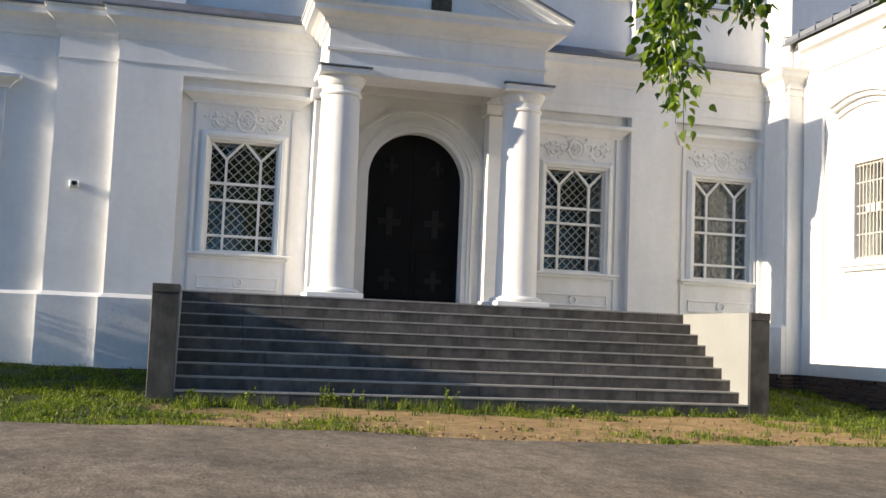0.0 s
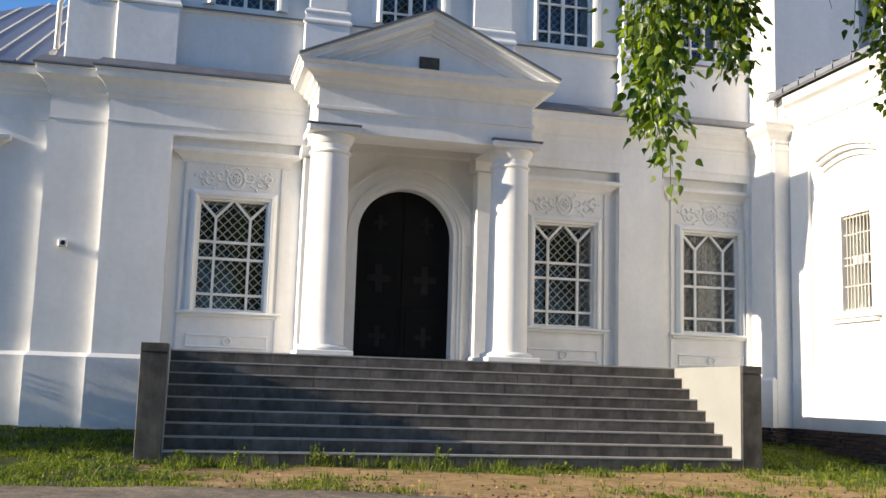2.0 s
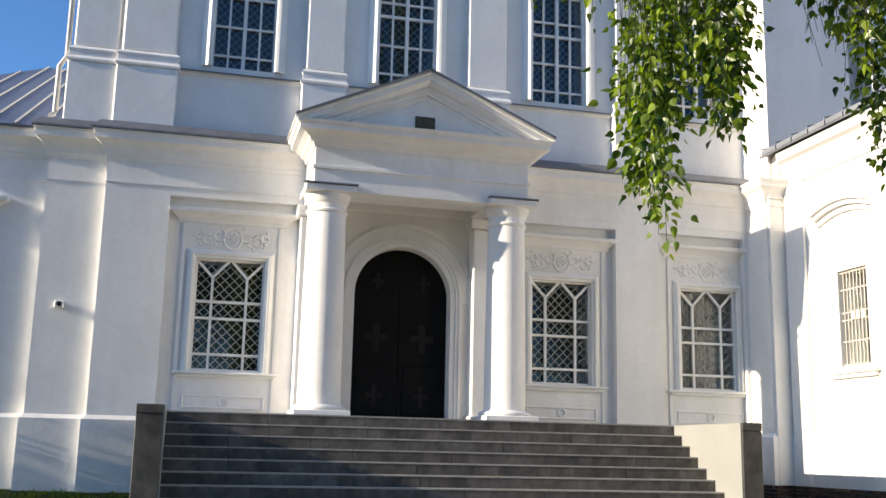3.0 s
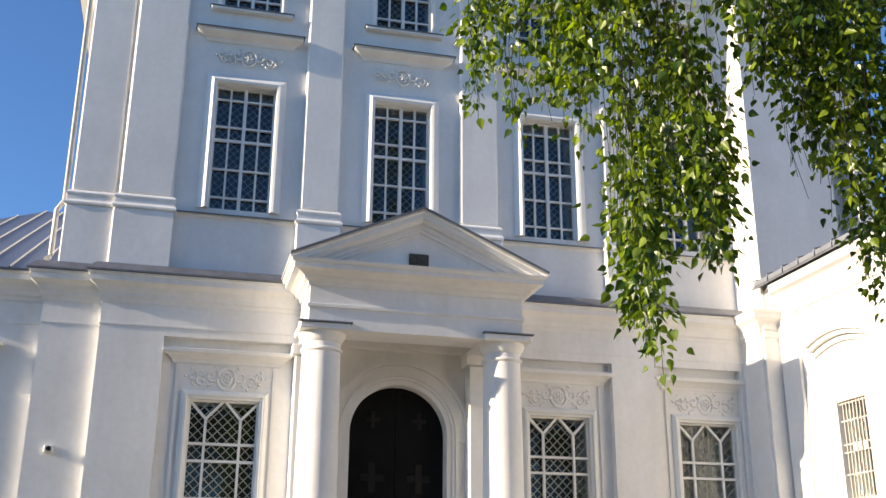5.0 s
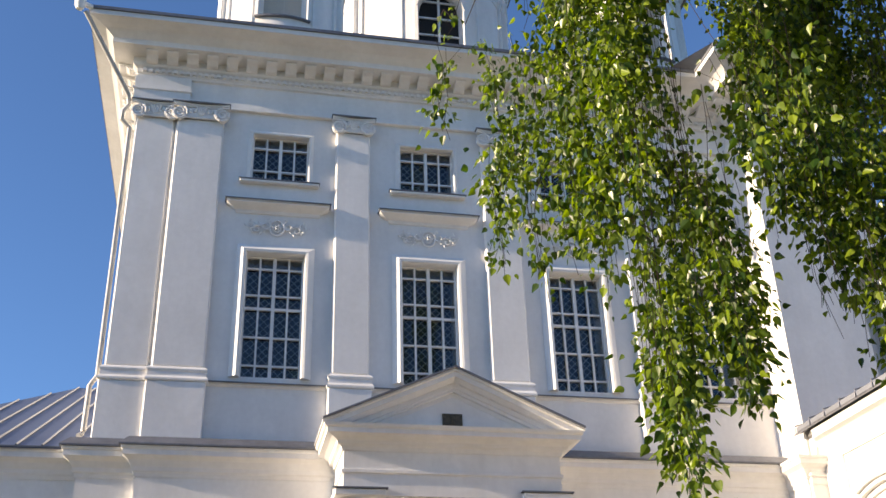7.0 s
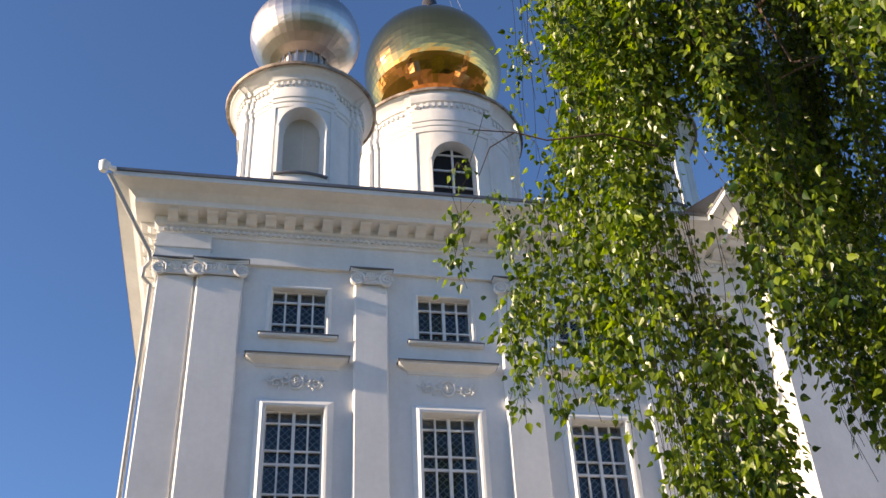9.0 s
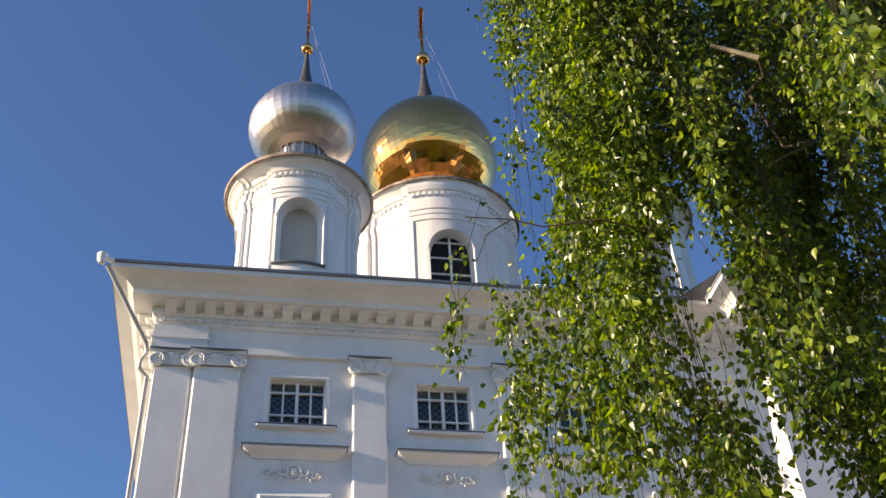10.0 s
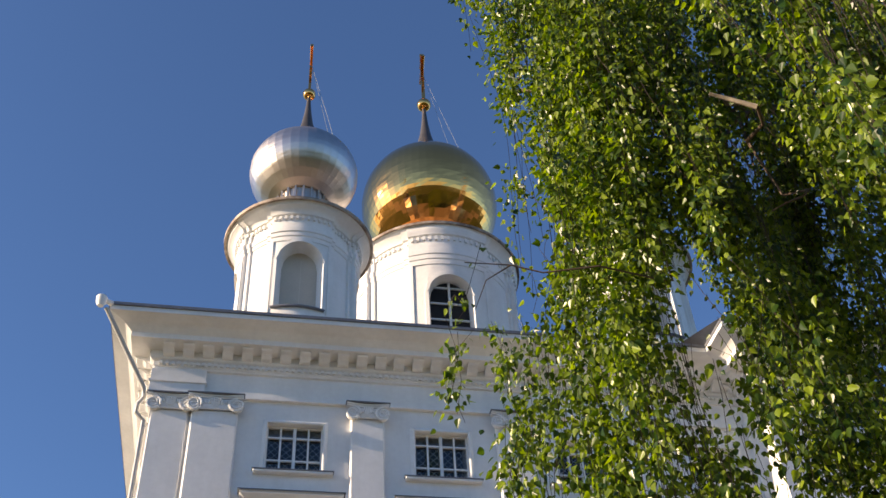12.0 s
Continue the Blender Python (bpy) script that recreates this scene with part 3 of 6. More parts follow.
# ---- windows ----
def lattice(bm, x0, x1, z0, z1, y, cell, r):
    """A woven diamond mesh of thin bars inside a rectangle."""
    w, h = x1 - x0, z1 - z0
    for s in (-1, 1):
        c = -h
        while c < w:
            a, b = max(c, 0.0), min(c + h, w)
            if b - a > 0.02:
                za, zb = a - c, b - c
                xa, xb = (x0 + a, x0 + b) if s > 0 else (x1 - a, x1 - b)
                n = max(2, int((b - a) / (cell / 2)))
                tube(bm, [(xa + (xb - xa) * i / n, y + 0.008 * (-1) ** i * s, z0 + za + (zb - za) * i / n) for i in range(n + 1)], r, n=4)
            c += cell


def scrolls(bm, w, h, y):
    """A relief of a crest between leafy scrolls, w wide and h high, centred at the origin."""
    q = h / 0.4
    for r, t in ((0.40, 0.022), (0.22, 0.018)):
        tube(bm, [(r * h * 0.9 * math.cos(a), y, r * h * 1.1 * math.sin(a)) for a in [2 * math.pi * i / 20 for i in range(21)]], t * q, n=6)
    for k in range(6):
        a = 2 * math.pi * k / 6
        tube(bm, [(0.02 * math.cos(a), y - 0.012, 0.02 * math.sin(a)), (0.08 * q * math.cos(a), y - 0.012, 0.08 * q * math.sin(a))], 0.022, 0.012, n=5)
    for s in (-1, 1):
        for cx, cz, r, turn in ((0.36, 0.04, 0.30, 1), (0.62, -0.05, 0.25, -1), (0.84, 0.03, 0.20, 1)):
            pts = []
            for i in range(15):
                a, e = i * 0.52 * turn + 2.2, r * h * (1 - i / 17)
                pts.append((s * (cx * w / 2 + e * math.cos(a)), y, cz * q + e * math.sin(a)))
            tube(bm, pts, 0.026 * q, 0.012, n=6)
            for i in range(4):
                a = 1.6 * i + cx * 9
                p = (s * (cx * w / 2 + r * h * 1.15 * math.cos(a)), y, cz * q + r * h * 1.15 * math.sin(a))
                e = (p[0] + s * 0.06 * math.cos(a + 1), y, p[2] + 0.06 * math.sin(a + 1))
                tube(bm, [p, ((p[0] + e[0]) / 2, y - 0.014, (p[2] + e[2]) / 2), e], 0.024 * q, 0.008, n=5)


def frame_ring(bm, hw, z0, z1, t, y0, y1, bottom=True):
    box(bm, -hw - t, -hw, y0, y1, z0, z1, bev=0.008)
    box(bm, hw, hw + t, y0, y1, z0, z1, bev=0.008)
    box(bm, -hw - t, hw + t, y0, y1, z1, z1 + t, bev=0.008)
    if bottom:
        box(bm, -hw - t, hw + t, y0, y1, z0 - t, z0, bev=0.008)


def slope_frame(bm, hw, z0, z1, profile):
    """A moulded surround led up one jamb, over the head and down the other; profile of (outward, depth)."""
    b2 = bmesh.new()
    sweep(b2, profile, [(hw, z0), (hw, z1), (-hw, z1), (-hw, z0)])
    for v in b2.verts:
        v.co.y, v.co.z = v.co.z, v.co.y
    me = bpy.data.meshes.new("surround")
    b2.to_mesh(me)
    b2.free()
    bm.from_mesh(me)
    bpy.data.meshes.remove(me)


def lower_window():
    """Built round x = 0, the wall's face at y = 0, heights as they are."""
    hw, z0, z1 = LW
    bm = bmesh.new()
    slope_frame(bm, hw, z0 - 0.02, z1, [(-0.002, 0.10), (-0.002, -0.04), (0.04, -0.055), (0.055, -0.085), (0.09, -0.085), (0.15, -0.03), (0.15, 0.05)])
    win = part("window", bm, TRIM, None)
    bm = bmesh.new()
    f = 0.035
    box(bm, -hw, -hw + f, 0.06, 0.12, z0, z1), box(bm, hw - f, hw, 0.06, 0.12, z0, z1)
    box(bm, -hw + f, hw - f, 0.06, 0.12, z0, z0 + f), box(bm, -hw + f, hw - f, 0.06, 0.12, z1 - f, z1)
    part("sash", bm, TRIM, win)
    h = z1 - z0
    bars = []
    xa = hw * 0.50
    split = z1 - 0.165 * h
    for s in (-1, 1):
        bars.append([(s * xa, z0), (s * xa, split)])
        bars.append([(s * xa, split), (s * 0.03, z1 - 0.03)])
        bars.append([(s * xa, split), (s * (hw - 0.02), z1 - 0.03)])
    for q in (0.385, 0.535, 0.855):
        bars.append([(-hw, z1 - q * h), (hw, z1 - q * h)])
    for (xa_, za), (xb_, zb) in bars:
        d = Vector((xb_ - xa_, zb - za)).normalized() * 0.022
        bm = bmesh.new()
        prism_y(bm, [(xa_ - d.y, za + d.x), (xb_ - d.y, zb + d.x), (xb_ + d.y, zb - d.x), (xa_ + d.y, za - d.x)], 0.055, 0.115)
        part("muntin", bm, TRIM, win)
    part("pane", boxed(-hw + 0.01, hw - 0.01, 0.16, 0.168, z0 + 0.01, z1 - 0.01), GLASS, win, "clear glass pane").visible_shadow = False
    bm = bmesh.new()
    lattice(bm, -hw + 0.02, hw - 0.02, z0 + 0.02, z1 - 0.02, 0.135, 0.165, 0.0095)
    part("lattice", bm, LATTICE, win, "pale diamond steel security mesh")
    bm = bmesh.new()
    box(bm, -0.90, 0.90, -0.11, 0.02, z0 - 0.07, z0 - 0.02, bev=0.012)
    box(bm, -0.84, 0.84, -0.07, 0.02, z0 - 0.12, z0 - 0.07, bev=0.012)
    part("sill", bm, TRIM, win)
    bm = bmesh.new()
    prof = [(0.0, 4.88), (0.03, 4.88), (0.04, 4.93), (0.08, 4.97), (0.13, 5.01), (0.20, 5.04), (0.21, 5.10), (0.0, 5.156)]
    sweep(bm, prof, [(-0.90, 0.02), (-0.90, 0.0), (0.90, 0.0), (0.90, 0.02)])
    part("hood", bm, PLASTER, win, "moulded hood cornice")
    bm = bmesh.new()
    scrolls(bm, 1.38, 0.44, -0.006)
    for v in bm.verts:
        v.co.z += 4.63
    part("relief", bm, PLASTER, win, "shallow plaster relief of scrolls and a rosette")
    bm = bmesh.new()
    box(bm, -0.86, -0.80, -0.03, 0.0, 1.55, 4.86), box(bm, 0.80, 0.86, -0.03, 0.0, 1.55, 4.86)
    frame_ring(bm, 0.66, 1.70, 1.86, 0.035, -0.028, 0.0)
    tube(bm, [(0.07 * math.cos(a), -0.015, 1.78 + 0.07 * math.sin(a)) for a in [2 * math.pi * i / 12 for i in range(13)]], 0.02, n=4)
    part("apron", bm, PLASTER, win)
    return win


def grid_window(name, size, cols, rows, z_hood=None):
    """An upper window with a grid of glazing bars; rows are shares of the height from the top."""
    hw, z0, z1 = size
    bm = bmesh.new()
    k = 1.0 if z_hood else 0.5
    slope_frame(bm, hw, z0 - 0.02, z1, [(-0.002, 0.12), (-0.002, -0.06 * k), (0.02 * k, -0.12 * k), (0.07 * k, -0.13 * k), (0.20 * k, -0.02 * k), (0.20 * k, 0.05)])
    win = part(name, bm, TRIM, None)
    y0, y1 = 0.10, 0.16
    f = 0.03
    bm = bmesh.new()
    box(bm, -hw, -hw + f, y0, y1, z0, z1), box(bm, hw - f, hw, y0, y1, z0, z1)
    box(bm, -hw + f, hw - f, y0, y1, z0, z0 + f), box(bm, -hw + f, hw - f, y0, y1, z1 - f, z1)
    part("sash", bm, TRIM, win)
    for i in range(1, cols):
        x = -hw + 2 * hw * i / cols
        t = 0.032 if i * 2 == cols else 0.019
        part("muntin", boxed(x - t, x + t, y0 - (0.012 if i * 2 == cols else 0), y1, z0 + f, z1 - f), TRIM, win)
    z = z1
    for k, r in enumerate(rows[:-1]):
        z -= r * (z1 - z0)
        t = 0.026 if k == 2 else 0.018
        part("muntin", boxed(-hw + f, hw - f, y0 + 0.004, y1 - 0.004, z - t, z + t), TRIM, win)
    part("pane", boxed(-hw + 0.01, hw - 0.01, y1 + 0.01, y1 + 0.018, z0 + 0.01, z1 - 0.01), GLASS, win, "dark glass pane").visible_shadow = False
    bm = bmesh.new()
    lattice(bm, -hw + 0.02, hw - 0.02, z0 + 0.02, z1 - 0.02, y1 + 0.03, 0.155, 0.0065)
    part("lattice", bm, LATTICE, win, "thin diamond steel grille behind the glass")
    if z_hood:
        bm = bmesh.new()
        sweep(bm, [(0.0, z_hood), (0.03, z_hood), (0.05, z_hood + 0.06), (0.12, z_hood + 0.10), (0.19, z_hood + 0.14), (0.22, z_hood + 0.16), (0.22, z_hood + 0.22), (0.0, z_hood + 0.28)], [(-0.80, 0.02), (-0.80, 0.0), (0.80, 0.0), (0.80, 0.02)])
        hood = part("hood", bm, PLASTER, win, "moulded hood cornice")
        bm = bmesh.new()
        sweep(bm, [(0.0, z_hood + 0.284), (0.235, z_hood + 0.222), (0.25, z_hood + 0.20), (0.255, z_hood + 0.225), (0.0, z_hood + 0.30)], [(-0.80, 0.02), (-0.80, 0.0), (0.80, 0.0), (0.80, 0.02)])
        part("cover", bm, FLASH, hood, "thin zinc cover on the hood")
        bm = bmesh.new()
        scrolls(bm, 1.25, 0.38, -0.035)
        for v in bm.verts:
            v.co.z += z_hood - 0.30
        part("relief", bm, PLASTER, win, "shallow plaster relief of scrolls and a rosette")
    else:
        bm = bmesh.new()
        box(bm, -0.80, 0.80, -0.12, 0.02, z0 - 0.12, z0 - 0.06, bev=0.012)
        sill = part("sill", bm, TRIM, win)
        part("cover", boxed(-0.82, 0.82, -0.135, 0.02, z0 - 0.058, z0 - 0.042), FLASH, sill, "thin zinc cover on the sill")
    return win


def set_windows(proto, spots, label):
    for k, (x, y) in enumerate(spots):
        w = proto if k == 0 else copy_thing(proto, pose(x, y, 0))
        w.parent = church
        w.matrix_parent_inverse = base_of(church)
        w.matrix_basis = pose(x, y, 0)
        tagged(w, label)


set_windows(lower_window(), [(BAYS[0], LOW_Y), (BAYS[2], LOW_Y), (BAYS[3], LOW_Y), (-7.35, 0.05)], "white framed window with Y-shaped glazing bars")
set_windows(grid_window("window", UW, 4, (0.10, 0.225, 0.11, 0.235, 0.225, 0.105), 11.29), [(c, UP_Y) for c in BAYS], "tall white framed grid window")
set_windows(grid_window("window", VW, 4, (0.24, 0.50, 0.26)), [(c, UP_Y) for c in BAYS], "small white framed grid window")
bm = bmesh.new()
folds = [(BAYS[3] - 0.56 + 0.014 * i, 0.30 + 0.028 * math.sin(i * 0.75) + 0.01 * math.sin(i * 0.31)) for i in range(60)]
for (xa, ya), (xb, yb) in zip(folds, folds[1:]):
    bm.faces.new([bm.verts.new(p) for p in ((xa, ya, 2.25), (xb, yb, 2.25), (xb, yb, 4.25), (xa, ya, 4.25))])
bmesh.ops.remove_doubles(bm, verts=bm.verts, dist=0.0005)
bmesh.ops.solidify(bm, geom=bm.faces[:], thickness=0.004)
part("curtain", bm, CURTAIN, church, "white lace curtain behind the glass", smooth=True)

# doorway: archivolt, door leaves
def arch_band(bm, r0, r1, y0, y1, zb):
    out = [(DOOR_X - r1, zb)] + [(DOOR_X - r1 * math.cos(a), DOOR_SPRING + r1 * math.sin(a)) for a in [math.pi * i / 32 for i in range(33)]] + [(DOOR_X + r1, zb)]
    inn = [(DOOR_X - r0, zb)] + [(DOOR_X - r0 * math.cos(a), DOOR_SPRING + r0 * math.sin(a)) for a in [math.pi * i / 32 for i in range(33)]] + [(DOOR_X + r0, zb)]
    rows = [[bm.verts.new((x, y, z)) for x, z in ring] for ring, y in ((out, y0), (inn, y0), (inn, y1), (out, y1))]
    for a in range(4):
        p, q = rows[a], rows[(a + 1) % 4]
        for i in range(len(out) - 1):
            bm.faces.new((p[i], p[i + 1], q[i + 1], q[i]))
    for i in (0, len(out) - 1):
        bm.faces.new([r[i] for r in rows])
bm = bmesh.new()
arch_band(bm, DOOR_R + 0.002, DOOR_R + 0.09, LOW_Y - 0.03, LOW_Y + 0.1, DOOR_Z0)
arch_band(bm, DOOR_R + 0.092, DOOR_R + 0.15, LOW_Y - 0.055, LOW_Y + 0.1, DOOR_Z0)
arch_band(bm, DOOR_R + 0.152, DOOR_R + 0.20, LOW_Y - 0.08, LOW_Y + 0.1, DOOR_Z0)
part("archivolt", bm, PLASTER, church, "stepped white arch moulding round the door")
bm = bmesh.new()
arch_band(bm, DOOR_R + 0.205, DOOR_R + 0.36, LOW_Y - 0.035, LOW_Y + 0.1, DOOR_SPRING - 0.1)
arch_band(bm, DOOR_R + 0.362, DOOR_R + 0.43, LOW_Y - 0.065, LOW_Y + 0.1, DOOR_SPRING - 0.1)
part("archivolt", bm, PLASTER, church)
for s in (-1, 1):
    bm = bmesh.new()
    prism_y(bm, [(DOOR_X + s * 0.006, DOOR_Z0 + 0.01), (DOOR_X + s * 0.006, DOOR_SPRING + DOOR_R - 0.003)] + [(DOOR_X + s * DOOR_R * math.sin(a), DOOR_SPRING + DOOR_R * math.cos(a)) for a in [math.pi / 2 * i / 14 for i in range(1, 15)]] + [(DOOR_X + s * DOOR_R, DOOR_Z0 + 0.01)], 0.12, 0.19)
    leaf = part("door_leaf", bm, DOOR, church, "near-black arched double door leaf with cross ornament")
    cx = DOOR_X + s * 0.43
    for cz, r in ((3.05, 0.22), (4.08, 0.13), (2.0, 0.16)):
        bm = bmesh.new()
        box(bm, cx - r * 0.30, cx + r * 0.30, 0.095, 0.121, cz - r * 1.2, cz + r * 1.2, bev=0.01)
        box(bm, cx - r, cx + r, 0.098, 0.121, cz - r * 0.30, cz + r * 0.30, bev=0.01)
        part("cross_ornament", bm, ORNAMENT, leaf, "dark metal cross ornament")
    part("door_panel", boxed(cx - 0.34, cx + 0.34, 0.105, 0.121, 1.66, 2.55, bev=0.01), DOOR, leaf)

# ---- portico ----
PX, HALF = 0.575, 1.585
portico = thing("portico", (PX, -1.4, 1.55), "white pedimented portico on two round columns over the entrance", "portico")
EX = 1.86
bm = bmesh.new()
box(bm, PX - EX, PX + EX, -1.75, -1.05, 5.25, 6.10)
box(bm, PX - EX, PX - EX + 0.7, -1.05, LOW_Y, 5.25, 6.10)
box(bm, PX + EX - 0.7, PX + EX, -1.05, LOW_Y, 5.25, 6.10)
part("entablature", bm, PLASTER, portico)
part("ceiling", boxed(PX - EX + 0.7, PX + EX - 0.7, -1.05, LOW_Y, 5.45, 5.55), PLASTER, portico)
PP = [(PX - EX, LOW_Y), (PX - EX, -1.75), (PX + EX, -1.75), (PX + EX, LOW_Y)]
bm = bmesh.new()
sweep(bm, [(-0.02, 5.60), (0.035, 5.62), (0.035, 5.67), (-0.02, 5.69)], PP)
part("string_course", bm, PLASTER, portico)
bm = bmesh.new()
sweep(bm, [(-0.02, 5.99), (0.03, 5.99), (0.05, 6.05), (0.11, 6.08), (0.13, 6.13), (0.22, 6.18), (0.31, 6.21), (0.31, 6.29), (0.35, 6.31), (0.37, 6.355), (-0.02, 6.37)], PP)
part("cornice", bm, PLASTER, portico)
# gable: tympanum, raking cornice, metal cover
HE, ZE, ZA = 2.25, 6.40, 7.40
def rake(bm, t0, t1, y0, y1, s):
    """A sloping slab up to the ridge, t0 to t1 below the outer slope."""
    prism_y(bm, [(PX + s * HE, ZE - t0), (PX, ZA - t0), (PX, ZA - t1), (PX + s * HE, ZE - t1)], y0, y1)
bm = bmesh.new()
prism_y(bm, [(PX - 1.95, 6.33), (PX + 1.95, 6.33), (PX, 7.22)], -1.78, LOW_Y)
part("tympanum", bm, PLASTER, portico)
for side_ in (-1, 1):
    # moulded slope: fascia above, hollow below, mitred onto the level cornice
    bm = bmesh.new()
    hollow = [(0.0, 0.02), (0.0, -2.10), (0.04, -2.10), (0.055, -2.06), (0.14, -2.055), (0.15, -2.02), (0.20, -1.97), (0.205, -1.90), (0.285, -1.895), (0.30, -1.86), (0.345, -1.86), (0.35, -1.80), (0.42, -1.79), (0.42, 0.02)]
    ends = [(min(HE, (ZA - 6.36 - t) * HE / (ZA - ZE)), t, y) for t, y in hollow]
    low = [bm.verts.new((PX + side_ * d, y, ZA - t - d * (ZA - ZE) / HE)) for d, t, y in ends]
    top = [bm.verts.new((PX, y, ZA - t)) for d, t, y in ends]
    for i in range(len(hollow)):
        j = (i + 1) % len(hollow)
        bm.faces.new((low[i], low[j], top[j], top[i]))
    bm.faces.new(low[::-1])
    bm.faces.new(top)
    bmesh.ops.recalc_face_normals(bm, faces=bm.faces[:])
    part("raking_cornice", bm, PLASTER, portico)
    bm = bmesh.new()
    rake(bm, -0.035, -0.002, -2.14, 0.02, side_)
    part("roof", bm, FLASH, portico, "grey sheet metal gable roof")
bm = bmesh.new()
box(bm, PX - 0.19, PX + 0.16, -1.81, -1.779, 6.44, 6.67, bev=0.008)
plaque = part("plaque", bm, BRONZE, portico, "small dark bronze icon plaque")
part("figure", boxed(PX - 0.04, PX + 0.02, -1.825, -1.809, 6.48, 6.63, bev=0.01), BRONZE, plaque)

def column(x):
    y = -1.40
    bm = bmesh.new()
    prof = [(0.36, 1.72), (0.355, 1.80)] + [(0.353 - 0.033 * (i / 10) ** 1.6, 1.80 + 3.1 * i / 10) for i in range(1, 11)] + [(0.35, 4.92), (0.355, 4.95), (0.32, 4.97), (0.32, 5.06), (0.34, 5.075), (0.355, 5.11), (0.385, 5.16), (0.395, 5.20), (0.395, 5.23)]
    lathe(bm, prof, x, y, 48)
    col = part("column", bm, PLASTER, portico, "round white plastered column", smooth=True)
    bm = bmesh.new()
    lathe(bm, [(0.44, 1.64), (0.455, 1.67), (0.44, 1.70), (0.40, 1.715), (0.38, 1.73)], x, y, 48)
    box(bm, x - 0.46, x + 0.46, y - 0.46, y + 0.46, 1.555, 1.639, bev=0.01)
    part("base", bm, PLASTER, col)
    part("abacus", boxed(x - 0.42, x + 0.42, y - 0.44, y + 0.42, 5.23, 5.34, bev=0.015), PLASTER, col)
    part("cover", boxed(x - 0.45, x + 0.45, y - 0.47, y - 0.34, 5.342, 5.365), FLASH, col, "thin grey metal cover on the abacus")
for s in (-1, 1):
    column(PX + s * HALF)
    # pilaster behind the column
    bm = bmesh.new()
    x = PX + s * HALF
    box(bm, x - 0.33, x + 0.33, -0.50, LOW_Y - 0.002, 1.556, 5.05, bev=0.012)
    box(bm, x - 0.38, x + 0.38, -0.56, LOW_Y - 0.002, 1.556, 1.66, bev=0.012)
    box(bm, x - 0.40, x + 0.40, -0.57, LOW_Y - 0.002, 5.06, 5.249, bev=0.012)
    part("pilaster", bm, PLASTER, portico)


# ---- domes ----
def bent(bm, r, x0, x1, n, z_lo, z_hi, ri, ro, rot):
    """A slab on a round wall: x measured along the wall, heights as functions of x, between two radii."""
    rows = []
    for i in range(n + 1):
        x = x0 + (x1 - x0) * i / n
        a = x / r
        rows.append([bm.verts.new(rot @ Vector((q * math.sin(a), -q * math.cos(a), z))) for q, z in ((ri, z_lo(x)), (ro, z_lo(x)), (ro, z_hi(x)), (ri, z_hi(x)))])
    for p, q in zip(rows, rows[1:]):
        for i in range(4):
            j = (i + 1) % 4
            bm.faces.new((p[i], p[j], q[j], q[i]))
    bm.faces.new(rows[0])
    bm.faces.new(rows[-1][::-1])


